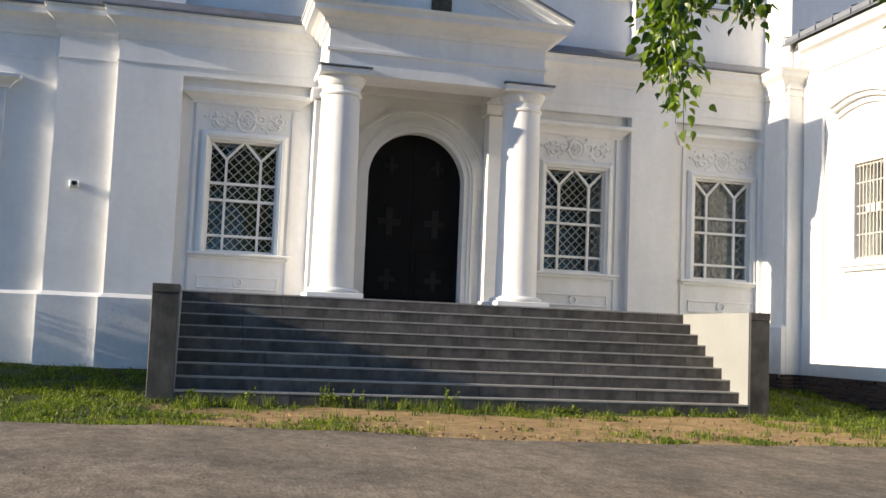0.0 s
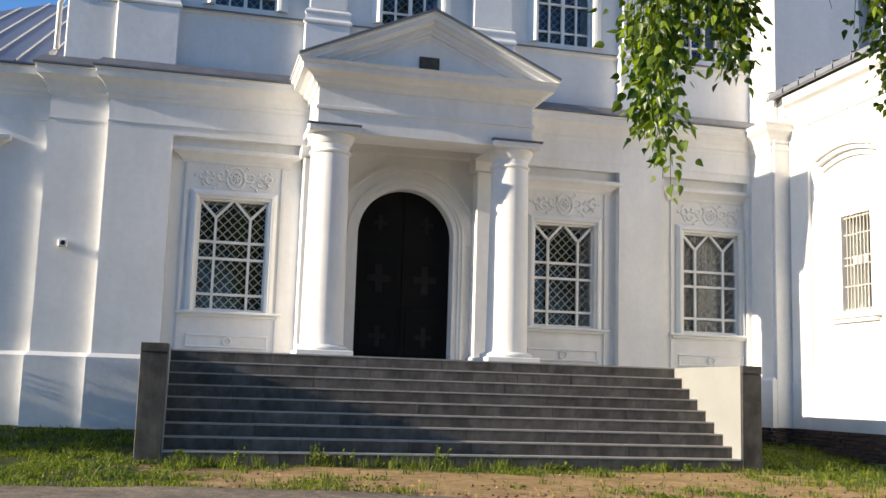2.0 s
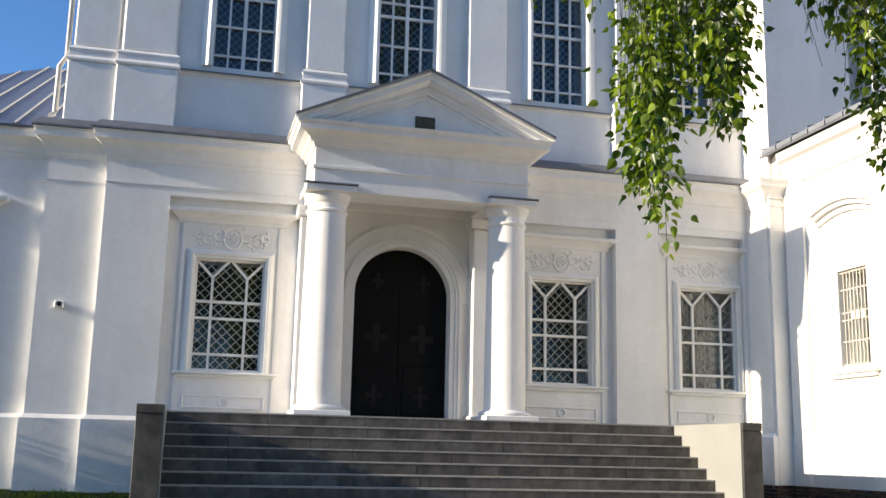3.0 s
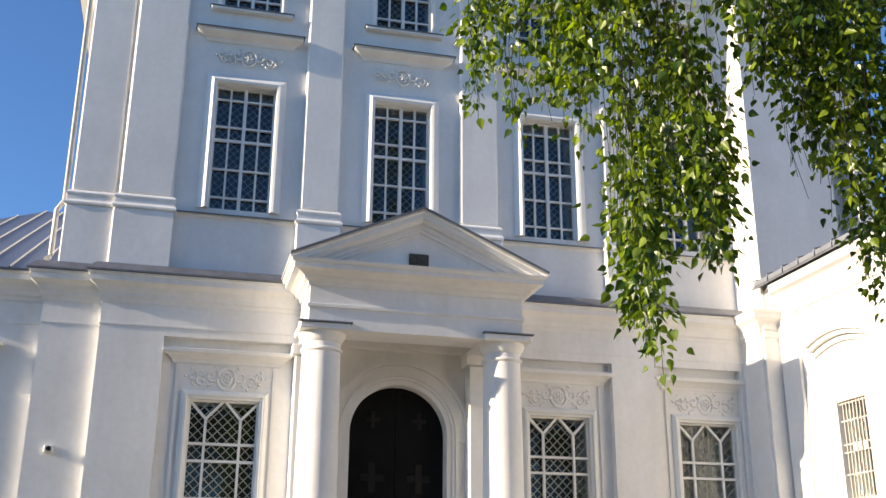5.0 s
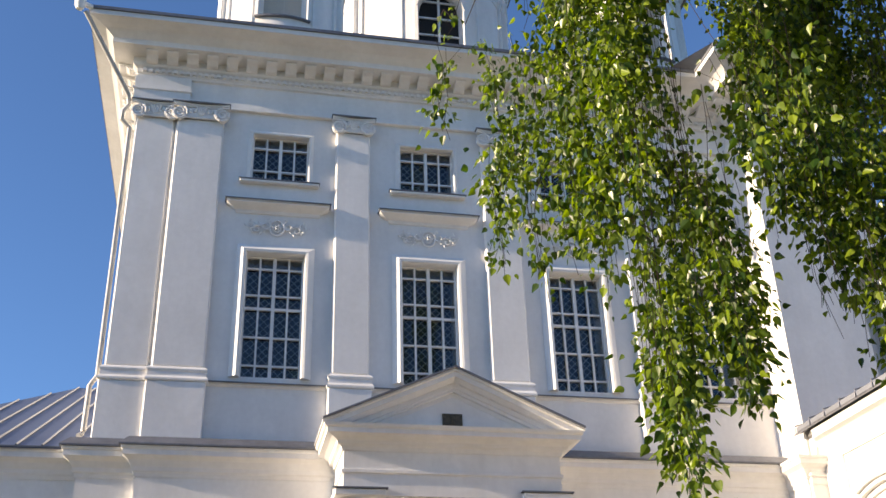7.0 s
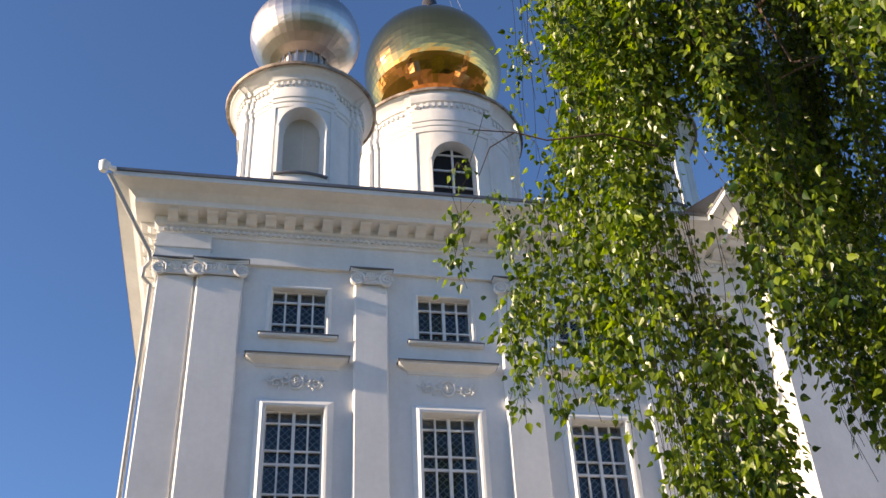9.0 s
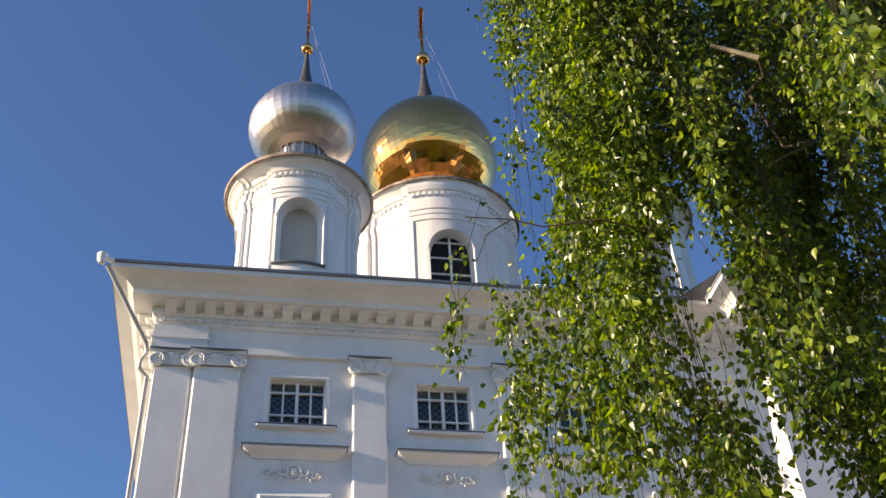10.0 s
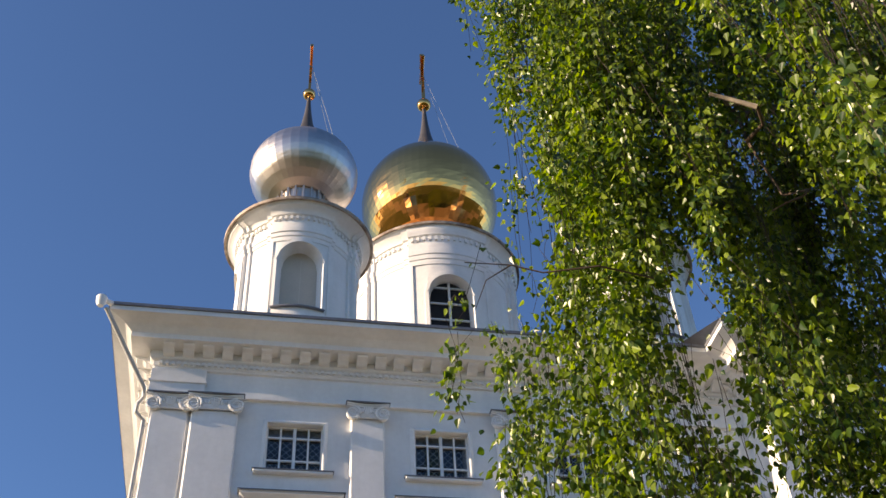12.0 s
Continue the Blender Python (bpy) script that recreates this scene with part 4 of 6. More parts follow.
def drum_tower(name, cx, cy, r, z0, z_ring, niche, bay, k, over, dome_mat, dome_profile, ball, cross_h, cross_turn, cross_mat, glazed, label):
    """A round drum with four bays that break forward, a ring cornice, an onion dome, a spire, a ball and a cross; k scales the mouldings."""
    bm = bmesh.new()
    nb, nt_, nw = niche
    proud = 0.15 * k
    rb = r + proud
    hn, hb, hc = nw / rb, bay / rb, (bay + 0.15 * k) / rb
    # angles round the plan with how far the wall stands forward there
    plan = []
    for q in range(4):
        c = -math.pi / 2 + q * math.pi / 2
        steps = [(-math.pi / 4 + (math.pi / 4 - hc) * i / 6, 0.0) for i in range(1, 7)] + [(-hc, 0.45), (-hb, 0.45), (-hb, 1.0)]
        steps += [(-hn + 2 * hn * i / 10, 1.0) for i in range(11)]
        steps += [(hb, 1.0), (hb, 0.45), (hc, 0.45)] + [(hc + (math.pi / 4 - hc) * i / 6, 0.0) for i in range(7)]
        plan += [(c + a, o) for a, o in steps]
    prof = [(0, z0, 1), (0, nb, 1), (0, nt_, 1), (0, z_ring - 1.02 * k, 1), (0.03, z_ring - 1.0 * k, 1), (0.03, z_ring - 0.88 * k, 1), (0.06, z_ring - 0.86 * k, 1), (0.06, z_ring - 0.72 * k, 1), (0.02, z_ring - 0.70 * k, 1), (0.02, z_ring - 0.30 * k, 1), (0.10, z_ring - 0.28 * k, 1), (0.12, z_ring - 0.21 * k, 1), (0.20, z_ring - 0.14 * k, 0.8), (over - 0.20, z_ring - 0.09 * k, 0.5), (over - 0.12, z_ring - 0.04 * k, 0.1), (over - 0.07, z_ring, 0)]
    rings = [[bm.verts.new((cx + (r + o + proud * f * g) * math.cos(a), cy + (r + o + proud * f * g) * math.sin(a), z)) for a, g in plan] for o, z, f in prof]
    for i, (p, q) in enumerate(zip(rings, rings[1:])):
        for j in range(len(plan)):
            n = (j + 1) % len(plan)
            mid = ((plan[j][0] + plan[n][0]) / 2 + math.pi / 4) % (math.pi / 2) - math.pi / 4
            if i == 1 and n > j and abs(mid) < hn - 0.001:
                continue
            bm.faces.new((p[j], p[n], q[n], q[j]))
    tower = part(name, bm, PLASTER, church, label, smooth=True)
    spring = nt_ - nw
    head = lambda x: spring + math.sqrt(max(0.0, nw * nw - x * x))
    for q in range(4):
        rot = Matrix.Translation((cx, cy, 0)) @ Matrix.Rotation(q * math.pi / 2, 4, "Z")
        bm = bmesh.new()
        for s in (-1, 1):
            bent(bm, rb, s * nw, 0.0, 14, head, lambda x: nt_ + 0.01, r - 0.5, rb - 0.001, rot)
            bent(bm, rb, s * nw, s * (nw + 0.08 * k), 1, lambda x: nb, lambda x: spring, r - 0.5, rb + 0.03, rot)
            # raised edge of the tall panel round the niche
            bent(bm, rb, s * (bay - 0.09 * k), s * (bay - 0.02), 2, lambda x: z0 + 0.3, lambda x: z_ring - 1.10 * k, r - 0.1, rb + 0.03, rot)
        bent(bm, rb, -(bay - 0.09 * k), bay - 0.09 * k, 10, lambda x: z_ring - 1.18 * k, lambda x: z_ring - 1.10 * k, r - 0.1, rb + 0.028, rot)
        wide = nw + 0.08 * k
        out = lambda x: spring + math.sqrt(max(0.0, wide * wide - x * x))
        for s in (-1, 1):
            bent(bm, rb, 0.0, s * wide, 14, lambda x: head(x) if abs(x) < nw else spring, out, r - 0.1, rb + 0.03, rot)
        part("niche_frame", bm, PLASTER, tower)
        bm = bmesh.new()
        poly = [(-nw, nb)] + [(-nw * math.cos(a), spring + nw * math.sin(a)) for a in [math.pi * i / 20 for i in range(21)]] + [(nw, nb)]
        prism_y(bm, poly, -(r - (0.22 if glazed else 0.30)), -(r - 0.5))
        bm.transform(rot)
        if glazed:
            # solid near-black panel in place of the drum's unlit inside
            part("window_shade_panel", bm, DARK, tower, "near-black arched panel standing in for the unlit drum")
            bm = bmesh.new()
            box(bm, -0.035, 0.035, -(r - 0.15), -(r - 0.215), nb, nt_ - 0.02)
            for i in range(1, 6):
                z = nb + (nt_ - nb) * i / 5.4
                half = nw if z < spring else math.sqrt(max(0.0, nw * nw - (z - spring) ** 2))
                box(bm, -half, half, -(r - 0.155), -(r - 0.21), z - 0.025, z + 0.025)
            bm.transform(rot)
            part("muntin", bm, TRIM, tower)
        else:
            blind = part("blind_niche", bm, NICHE, tower, "blind niche in dull beige plaster")
            bm = bmesh.new()
            box(bm, 0.03, 0.04, -(r - 0.295), -(r - 0.31), nb, nt_ - 0.25)
            box(bm, -nw, nw, -(r - 0.295), -(r - 0.31), nb + 0.42, nb + 0.43)
            bm.transform(rot)
            part("crack", bm, CRACK, blind, "thin pale joint in the niche")
            bm = bmesh.new()
            bent(bm, rb, -nw - 0.06, nw + 0.06, 10, lambda x: nb - 0.03, lambda x: nb + 0.002, r - 0.35, rb + 0.09, rot)
            part("niche_sill", bm, FLASH, tower)
    # dentils under the ring follow the bays
    bm = bmesh.new()
    n = int(2 * math.pi * r / (0.13 * k))
    for i in range(n):
        a = 2 * math.pi * i / n
        off = abs((a + math.pi / 4) % (math.pi / 2) - math.pi / 4)
        f = 1.0 if off < hb else (0.45 if off < hc else 0.0)
        m = Matrix.Translation((cx, cy, 0)) @ Matrix.Rotation(a, 4, "Z")
        b0 = len(bm.verts)
        box(bm, -0.03 * k, 0.03 * k, -(r + proud * f + 0.085), -(r + proud * f + 0.01), z_ring - 0.44 * k, z_ring - 0.33 * k)
        bm.verts.ensure_lookup_table()
        bmesh.ops.transform(bm, matrix=m, verts=bm.verts[b0:])
    tagged(part("dentil_band", bm, PLASTER, tower), kind="stuff")
    bm = bmesh.new()
    lathe(bm, [(r + over - 0.12, z_ring + 0.002), (r + over - 0.02, z_ring - 0.03), (r + over, z_ring - 0.03), (r + over + 0.01, z_ring + 0.055), (0.3, z_ring + 0.45)], cx, cy, 72)
    part("ring_cover", bm, RUST, tower, "rust-stained sheet metal ring", smooth=True)
    zs, rn = dome_profile[0][1], dome_profile[0][0]
    bm = bmesh.new()
    lathe(bm, [(rn * 0.94, z_ring + 0.2), (rn * 0.94, zs + 0.02)], cx, cy, 48)
    for i in range(20):
        a = 2 * math.pi * i / 20
        tube(bm, [(cx + rn * math.cos(a), cy + rn * math.sin(a), z_ring + 0.2), (cx + rn * math.cos(a), cy + rn * math.sin(a), zs)], 0.035, n=4)
    part("neck", bm, SILVER if not glazed else GOLD, tower)
    # panels of the dome are flat sheets
    bm = bmesh.new()
    fine = []
    for (ra, za), (rb, zb_) in zip(dome_profile, dome_profile[1:]):
        for j in range(3 if glazed else 4):
            u = j / (3 if glazed else 4)
            fine.append((ra + (rb - ra) * u, za + (zb_ - za) * u))
    fine = [(0.25 * a[0] + 0.5 * b[0] + 0.25 * c[0], b[1]) for a, b, c in zip([fine[0]] + fine, fine, fine[1:] + [dome_profile[-1]])] + [dome_profile[-1]]
    lathe(bm, fine, cx, cy, 60 if glazed else 40)
    dent = random.Random(5)
    for v in bm.verts:
        low_half = v.co.z < zs + 0.45 * (dome_profile[-1][1] - zs)
        e = noise.noise(v.co * 2.2) * ((0.006 if low_half else 0.001) if glazed else 0.009) + dent.uniform(-1, 1) * ((0.0019 if low_half else 0.0005) if glazed else 0.0008)
        v.co.x += (v.co.x - cx) * e
        v.co.y += (v.co.y - cy) * e
    part("dome", bm, dome_mat, tower, "onion dome of fitted metal sheets")
    zt, rt = dome_profile[-1][1], dome_profile[-1][0]
    bm = bmesh.new()
    h = ball[1] - zt
    lathe(bm, [(rt * 1.02, zt - 0.05), (rt * 0.88, zt + h * 0.06), (rt * 0.75, zt + h * 0.15), (rt * 0.60, zt + h * 0.26), (rt * 0.40, zt + h * 0.42), (rt * 0.25, zt + h * 0.62), (rt * 0.16, zt + h * 0.82), (rt * 0.12, ball[1])], cx, cy, 12)
    part("spire", bm, IRON, tower, smooth=True)
    bm = bmesh.new()
    bmesh.ops.create_uvsphere(bm, u_segments=20, v_segments=12, radius=ball[0], matrix=Matrix.Translation((cx, cy, ball[1])))
    part("ball", bm, GOLD, tower, "gilded ball", smooth=True)
    bm = bmesh.new()
    zb = ball[1] + ball[0] * 0.8
    t = 0.075 if glazed else 0.045
    rot = Matrix.Translation((cx, cy, 0)) @ Matrix.Rotation(radians(cross_turn), 4, "Z")
    for x0, x1, z0_, z1_ in ((-t, t, 0, cross_h), (-cross_h * 0.24, cross_h * 0.24, cross_h * 0.66, cross_h * 0.66 + 0.09), (-cross_h * 0.12, cross_h * 0.12, cross_h * 0.84, cross_h * 0.84 + 0.08)):
        box(bm, x0, x1, -t, t, zb + z0_, zb + z1_, bev=0.01)
    prism_y(bm, [(-cross_h * 0.15, zb + cross_h * 0.32), (-cross_h * 0.15, zb + cross_h * 0.32 + 0.08), (cross_h * 0.15, zb + cross_h * 0.24 + 0.08), (cross_h * 0.15, zb + cross_h * 0.24)], -0.03, 0.03)
    bm.transform(rot)
    cr = part("cross", bm, cross_mat, tower, "eight-pointed metal cross")
    bm = bmesh.new()
    for a in (-0.35, 0.3):
        big = max(dome_profile)
        tube(bm, [(cx, cy, zb + cross_h * 0.6), (cx + big[0] * 0.62 * math.cos(a), cy + big[0] * 0.62 * math.sin(a), zt - (zt - big[1]) * 0.28)], 0.006, n=4)
    part("stay_wire", bm, LATTICE, tower)
    return tower


def onion(r, z0, h, rn, rt):
    """Profile of an onion dome: neck radius rn, largest radius r, top radius rt."""
    shape = [(0.0, 0.0), (0.05, 0.29), (0.12, 0.55), (0.20, 0.77), (0.28, 0.90), (0.36, 0.97), (0.45, 1.0), (0.54, 0.985), (0.63, 0.925), (0.72, 0.81), (0.80, 0.65), (0.87, 0.46), (0.93, 0.27), (0.97, 0.12), (1.0, 0.0)]
    return [((rn if u < 0.4 else rt) + (r - (rn if u < 0.4 else rt)) * k, z0 + h * u) for u, k in shape]


for x, y in ((-2.56, 3.0), (6.85, 3.0), (-2.56, 14.2), (6.85, 14.2)):
    drum_tower("drum", x, y, 1.50, 15.0, 20.9, (17.50, 19.68, 0.60), 0.82, 1.0, 0.56, SILVER, onion(1.60, 22.75, 2.58, 0.74, 0.44), (0.21, 27.8), 2.5, 87, GOLD, False, "white drum carrying a silver onion dome")
drum_tower("drum", 2.36, 8.6, 2.58, 15.4, 25.1, (19.5, 23.0, 0.72), 1.33, 1.4, 0.46, GOLD, onion(2.55, 26.5, 5.05, 1.25, 0.58), (0.30, 34.9), 3.2, 84, GOLD, True, "broad white drum carrying a gilded onion dome")

# ---- side wing of the church ----
side = thing("side_wing", (9.0, -4.0, 0.3), "white plastered single-storey side wing in sunlight", "wing")
WX = 7.9
WIN_Y, WIN_HW, WIN_Z0, WIN_Z1 = -3.02, 0.40, 2.62, 4.30
bm = bmesh.new()
# the wall runs towards the road; built in its own plane, then turned
wall_with_openings(bm, 1.05, 7.2, 0.56, 6.75, 0.0, 0.55, [(-WIN_Y - WIN_HW, -WIN_Y + WIN_HW, WIN_Z0, WIN_Z1)])
turn = Matrix(((0, 1, 0, WX), (-1, 0, 0, 0), (0, 0, 1, 0), (0, 0, 0, 1)))
bm.transform(turn)
part("wall", bm, PLASTER, side)
bm = bmesh.new()
box(bm, WX + 0.55, 13.0, -7.2, -6.6, 0.3, 6.75)
box(bm, 13.0, 13.5, -7.2, 3.0, 0.3, 6.75)
part("wall", bm, PLASTER, side)
part("pilaster", boxed(7.53, WX - 0.002, -1.12, -1.052, 0.56, 6.2, bev=0.01), PLASTER, side)
part("pilaster", boxed(WX - 0.07, WX - 0.002, -1.75, -1.16, 0.56, 6.2, bev=0.01), PLASTER, side)
bm = bmesh.new()
box(bm, 7.515, WX + 0.01, -1.14, -1.053, 5.80, 5.95, bev=0.02)
box(bm, 7.505, WX + 0.01, -1.155, -1.053, 5.95, 6.10, bev=0.02)
part("capital", bm, PLASTER, side)
bm = bmesh.new()
sweep(bm, [(-0.05, 6.20), (0.04, 6.20), (0.06, 6.30), (0.12, 6.36), (0.14, 6.46), (0.26, 6.56), (0.36, 6.60), (0.36, 6.70), (0.40, 6.74), (-0.05, 6.76)], [(7.7, -1.06), (WX, -1.06), (WX, -7.2)])
part("cornice", bm, PLASTER, side)
bm = bmesh.new()
sweep(bm, [(0, 0.56), (0.06, 0.56), (0.06, 1.43), (0.0, 1.50)], [(7.5, -0.33), (7.5, -1.05), (WX, -1.05), (WX, -7.2)])
part("plinth", bm, PLINTH, side)
# roof with turned-up sheet ends
bm = bmesh.new()
rz = lambda x: 6.77 + (x - 7.44) * math.tan(radians(20))
for a, b in (((7.44, -1.0), (7.44, -7.3)),):
    vs = [bm.verts.new(p) for p in ((7.44, -0.95, 6.77), (7.44, -7.4, 6.77), (10.6, -7.4, rz(10.6)), (10.6, -0.95, rz(10.6)))]
    us = [bm.verts.new((v.co.x, v.co.y, v.co.z + 0.03)) for v in vs]
    bm.faces.new(vs[::-1]), bm.faces.new(us)
    for i in range(4):
        bm.faces.new((vs[i], vs[(i + 1) % 4], us[(i + 1) % 4], us[i]))
    ws = [bm.verts.new(p) for p in ((10.6, -0.95, rz(10.6) + 0.03), (10.6, -7.4, rz(10.6) + 0.03), (13.8, -7.4, 6.8), (13.8, -0.95, 6.8))]
    bm.faces.new(ws)
roof = part("roof", bm, FLASH, side, "grey sheet metal roof with standing seams")
for i in range(12):
    y = -1.1 - 0.52 * i
    part("sheet_end", boxed(7.425, 7.47, y - 0.47, y, 6.80, 6.90, bev=0.008), SEAM, roof, "pale turned-up end of a roof sheet")
    b2 = bmesh.new()
    tube(b2, [(7.42, y + 0.02, 6.79), (7.42, y + 0.02, 6.93), (9.0, y + 0.02, rz(9.0) + 0.06)], 0.014, n=4)
    part("seam", b2, FLASH, roof)
# barred window of the wing
def turned(bm):
    bm.transform(Matrix.Translation((WX, WIN_Y, 0)) @ Matrix(((0, 1, 0, 0), (-1, 0, 0, 0), (0, 0, 1, 0), (0, 0, 0, 1))))
    return bm
bm = bmesh.new()
frame_ring(bm, WIN_HW + 0.1, WIN_Z0 - 0.02, WIN_Z1 + 0.1, 0.05, -0.03, 0.01, bottom=False)
win = part("window", turned(bm), TRIM, side, "barred window in a deep white reveal")
for x0, x1, z0, z1 in [(-WIN_HW + 0.095 * i - 0.009, -WIN_HW + 0.095 * i + 0.009, WIN_Z0, WIN_Z1) for i in range(1, 9)] + [(-WIN_HW, WIN_HW, WIN_Z0 + q * 1.68 - 0.011, WIN_Z0 + q * 1.68 + 0.011) for q in (0.02, 0.26, 0.48, 0.56, 0.80, 0.98)]:
    part("bar", turned(boxed(x0, x1, 0.045 + (0.014 if x1 - x0 > 0.1 else 0), 0.067 + (0.014 if x1 - x0 > 0.1 else 0), z0, z1)), GRILLE, win)
for x in (-0.12, 0.02, 0.16):
    part("bar", turned(boxed(x, x + 0.1, 0.036, 0.064, WIN_Z0 + 0.80, WIN_Z0 + 0.95)), GRILLE, win)
part("pane", turned(boxed(-WIN_HW + 0.002, WIN_HW - 0.002, 0.20, 0.208, WIN_Z0, WIN_Z1)), GLASS, win, "glass pane").visible_shadow = False
# near-black sheet painted as the unlit room behind the bars
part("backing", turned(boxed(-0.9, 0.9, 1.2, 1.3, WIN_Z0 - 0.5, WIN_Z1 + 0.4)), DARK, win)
bm = bmesh.new()
box(bm, -0.72, 0.66, -0.13, 0.01, WIN_Z0 - 0.13, WIN_Z0 - 0.07, bev=0.012)
box(bm, -0.66, 0.60, -0.08, 0.01, WIN_Z0 - 0.20, WIN_Z0 - 0.131, bev=0.012)
part("sill", turned(bm), PLASTER, win)
# bowed hood over the window
bm = bmesh.new()
top = [(-0.86 + 1.55 * i / 16, 5.36 + 0.14 * (1 - (i / 8 - 1) ** 2)) for i in range(17)]
for dz0, dz1, o in ((0.0, 0.08, 0.22), (-0.08, 0.0, 0.15), (-0.18, -0.08, 0.06)):
    prism_y(bm, [(x, z + dz1) for x, z in top] + [(x, z + dz0) for x, z in top[::-1]], -o, 0.005)
part("hood", turned(bm), PLASTER, win, "bowed moulded hood")

# ---- entrance stairs ----
stairs = thing("entrance_stairs", (0.75, -3.3, 0.0), "wide grey granite entrance stairs between low side walls", "stairs")
SX0, SX1, SY, TREAD, RISE, NSTEP = -3.38, 4.89, -4.40, 0.27, 0.1722, 9
rng = random.Random(5)
slab_cache = {}
def slab_mesh(length, deep, thick, worn, mat):
    """A stone slab with a worn front edge."""
    key = (round(length, 2), round(deep, 2), mat.name)
    if key not in slab_cache:
        b = bmesh.new()
        box(b, 0, key[0] - 0.006, 0, key[1], -thick, 0)
        edge = [e for e in b.edges if all(abs(v.co.y) < 1e-6 and abs(v.co.z) < 1e-6 for v in e.verts)]
        bmesh.ops.bevel(b, geom=edge, offset=worn, segments=2, affect="EDGES")
        bmesh.ops.recalc_face_normals(b, faces=b.faces)
        me = bpy.data.meshes.new("slab")
        b.to_mesh(me)
        b.free()
        me.materials.append(mat)
        slab_cache[key] = me
    return slab_cache[key]
for k in range(NSTEP):
    y, z = SY + TREAD * k, RISE * (k + 1)
    step = new("step", None)
    step.parent, step.matrix_parent_inverse = stairs, base_of(stairs)
    step.location = (0, y, z)
    x = SX0
    while x < SX1 - 0.05:
        w = min(rng.choice((0.9, 1.2, 1.5)), SX1 - x)
        if SX1 - x - w < 0.4:
            w = SX1 - x
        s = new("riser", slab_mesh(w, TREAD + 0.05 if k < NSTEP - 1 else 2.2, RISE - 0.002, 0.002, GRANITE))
        s.parent = step
        s.location = (x, rng.uniform(0, 0.003), -0.0225)
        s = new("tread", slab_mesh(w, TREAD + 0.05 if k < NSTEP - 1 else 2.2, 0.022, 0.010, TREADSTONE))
        s.parent = step
        s.location = (x, -0.006 + rng.uniform(0, 0.003), rng.uniform(-0.0005, 0.0005))
        x += w
for x0, x1, inner in ((-3.74, SX0, SX0), (SX1, 5.23, SX1)):
    out0, out1 = (x0, x1 - 0.02) if inner == SX0 else (x0 + 0.02, x1)
    pier = part("side_wall", boxed(out0, out1, SY - 0.005, -0.40, -0.2, 1.43, bev=0.006), GRANITE, stairs, "grey granite side wall of the stairs")
    part("coping", boxed(out0 - 0.004, out1 + 0.004, SY - 0.012, -0.40, 1.432, 1.55, bev=0.008), GRANITE, pier)
    a, b = (x1 - 0.02, x1) if inner == SX0 else (x0, x0 + 0.02)
    part("cladding", boxed(a, b, SY + 0.012, -0.5, -0.1, 1.545), CREAM, pier, "cream stone cladding on the inner face")

# ---- fittings ----
pipe = thing("drainpipe", (-5.6, -0.15, 6.6), "white painted drainpipe down the corner of the church", "drainpipe")
bm = bmesh.new()
tube(bm, [(-6.55, -1.10, 15.05), (-5.64, -0.12, 13.80), (-5.62, -0.04, 13.62), (-5.72, -0.04, 13.45), (-5.72, -0.02, 13.25), (-5.555, 0.05, 13.1), (-5.545, 0.05, 7.76), (-5.66, 0.05, 7.56), (-5.66, 0.05, 6.72), (-5.68, 0.02, 6.66), (-5.72, -0.06, 6.60)], 0.048, n=10)
part("pipe", bm, PIPE, pipe, smooth=True)
bm = bmesh.new()
lathe(bm, [(0.06, 15.02), (0.10, 15.10), (0.115, 15.24), (0.09, 15.27)], -6.66, -1.18, 20)
tube(bm, [(-6.66, -1.18, 15.2), (-6.45, -1.02, 15.22)], 0.06, n=10)
part("hopper", bm, TRIM, pipe, "pale funnel under the eave", smooth=True)
cctv = thing("security_camera", (-5.27, -0.19, 3.31), "small white security camera with a black lens on the pilaster", "camera")
part("housing", boxed(-5.34, -5.20, -0.26, -0.152, 3.25, 3.37, bev=0.012), PLASTIC, cctv)
bm = bmesh.new()
tube(bm, [(-5.262, -0.255, 3.31), (-5.262, -0.285, 3.31)], 0.04, n=14)
part("lens", bm, LENS, cctv, "round black lens")

# brick footing seen below the wing's plaster
footing = thing("brick_footing", (WX, -4.0, 0.2), "dark weathered brick footing under the wing wall", "footing")
brick_me = None
def brick(parent, m):
    global brick_me
    if brick_me is None:
        b = bmesh.new()
        box(b, -0.122, 0.122, -0.04, 0.08, -0.030, 0.030, bev=0.006)
        bmesh.ops.recalc_face_normals(b, faces=b.faces)
        brick_me = bpy.data.meshes.new("brick")
        b.to_mesh(brick_me)
        b.free()
        brick_me.materials.append(BRICK)
    o = new("brick", brick_me)
    o.parent, o.matrix_parent_inverse, o.matrix_basis = parent, base_of(parent), m
bm = bmesh.new()
box(bm, 7.52, 8.3, -1.02, -0.2, 0.0, 0.558)
box(bm, WX + 0.02, 8.3, -7.2, -1.02, 0.0, 0.558)
part("mortar", bm, PLINTH, footing)
for row in range(7):
    z = 0.12 + 0.068 * row
    for i in range(24):
        y = -1.12 - 0.256 * i - (0.128 if row % 2 else 0)
        brick(footing, pose(WX - 0.01 + rng.uniform(-0.012, 0.012), y, z, 0, 0, -90 + rng.uniform(-1.5, 1.5)))
    for i in range(2):
        brick(footing, pose(7.62 + 0.256 * i, -1.045, z))
    for i in range(3):
        brick(footing, pose(7.49, -0.3 - 0.256 * i, z, 0, 0, -90))


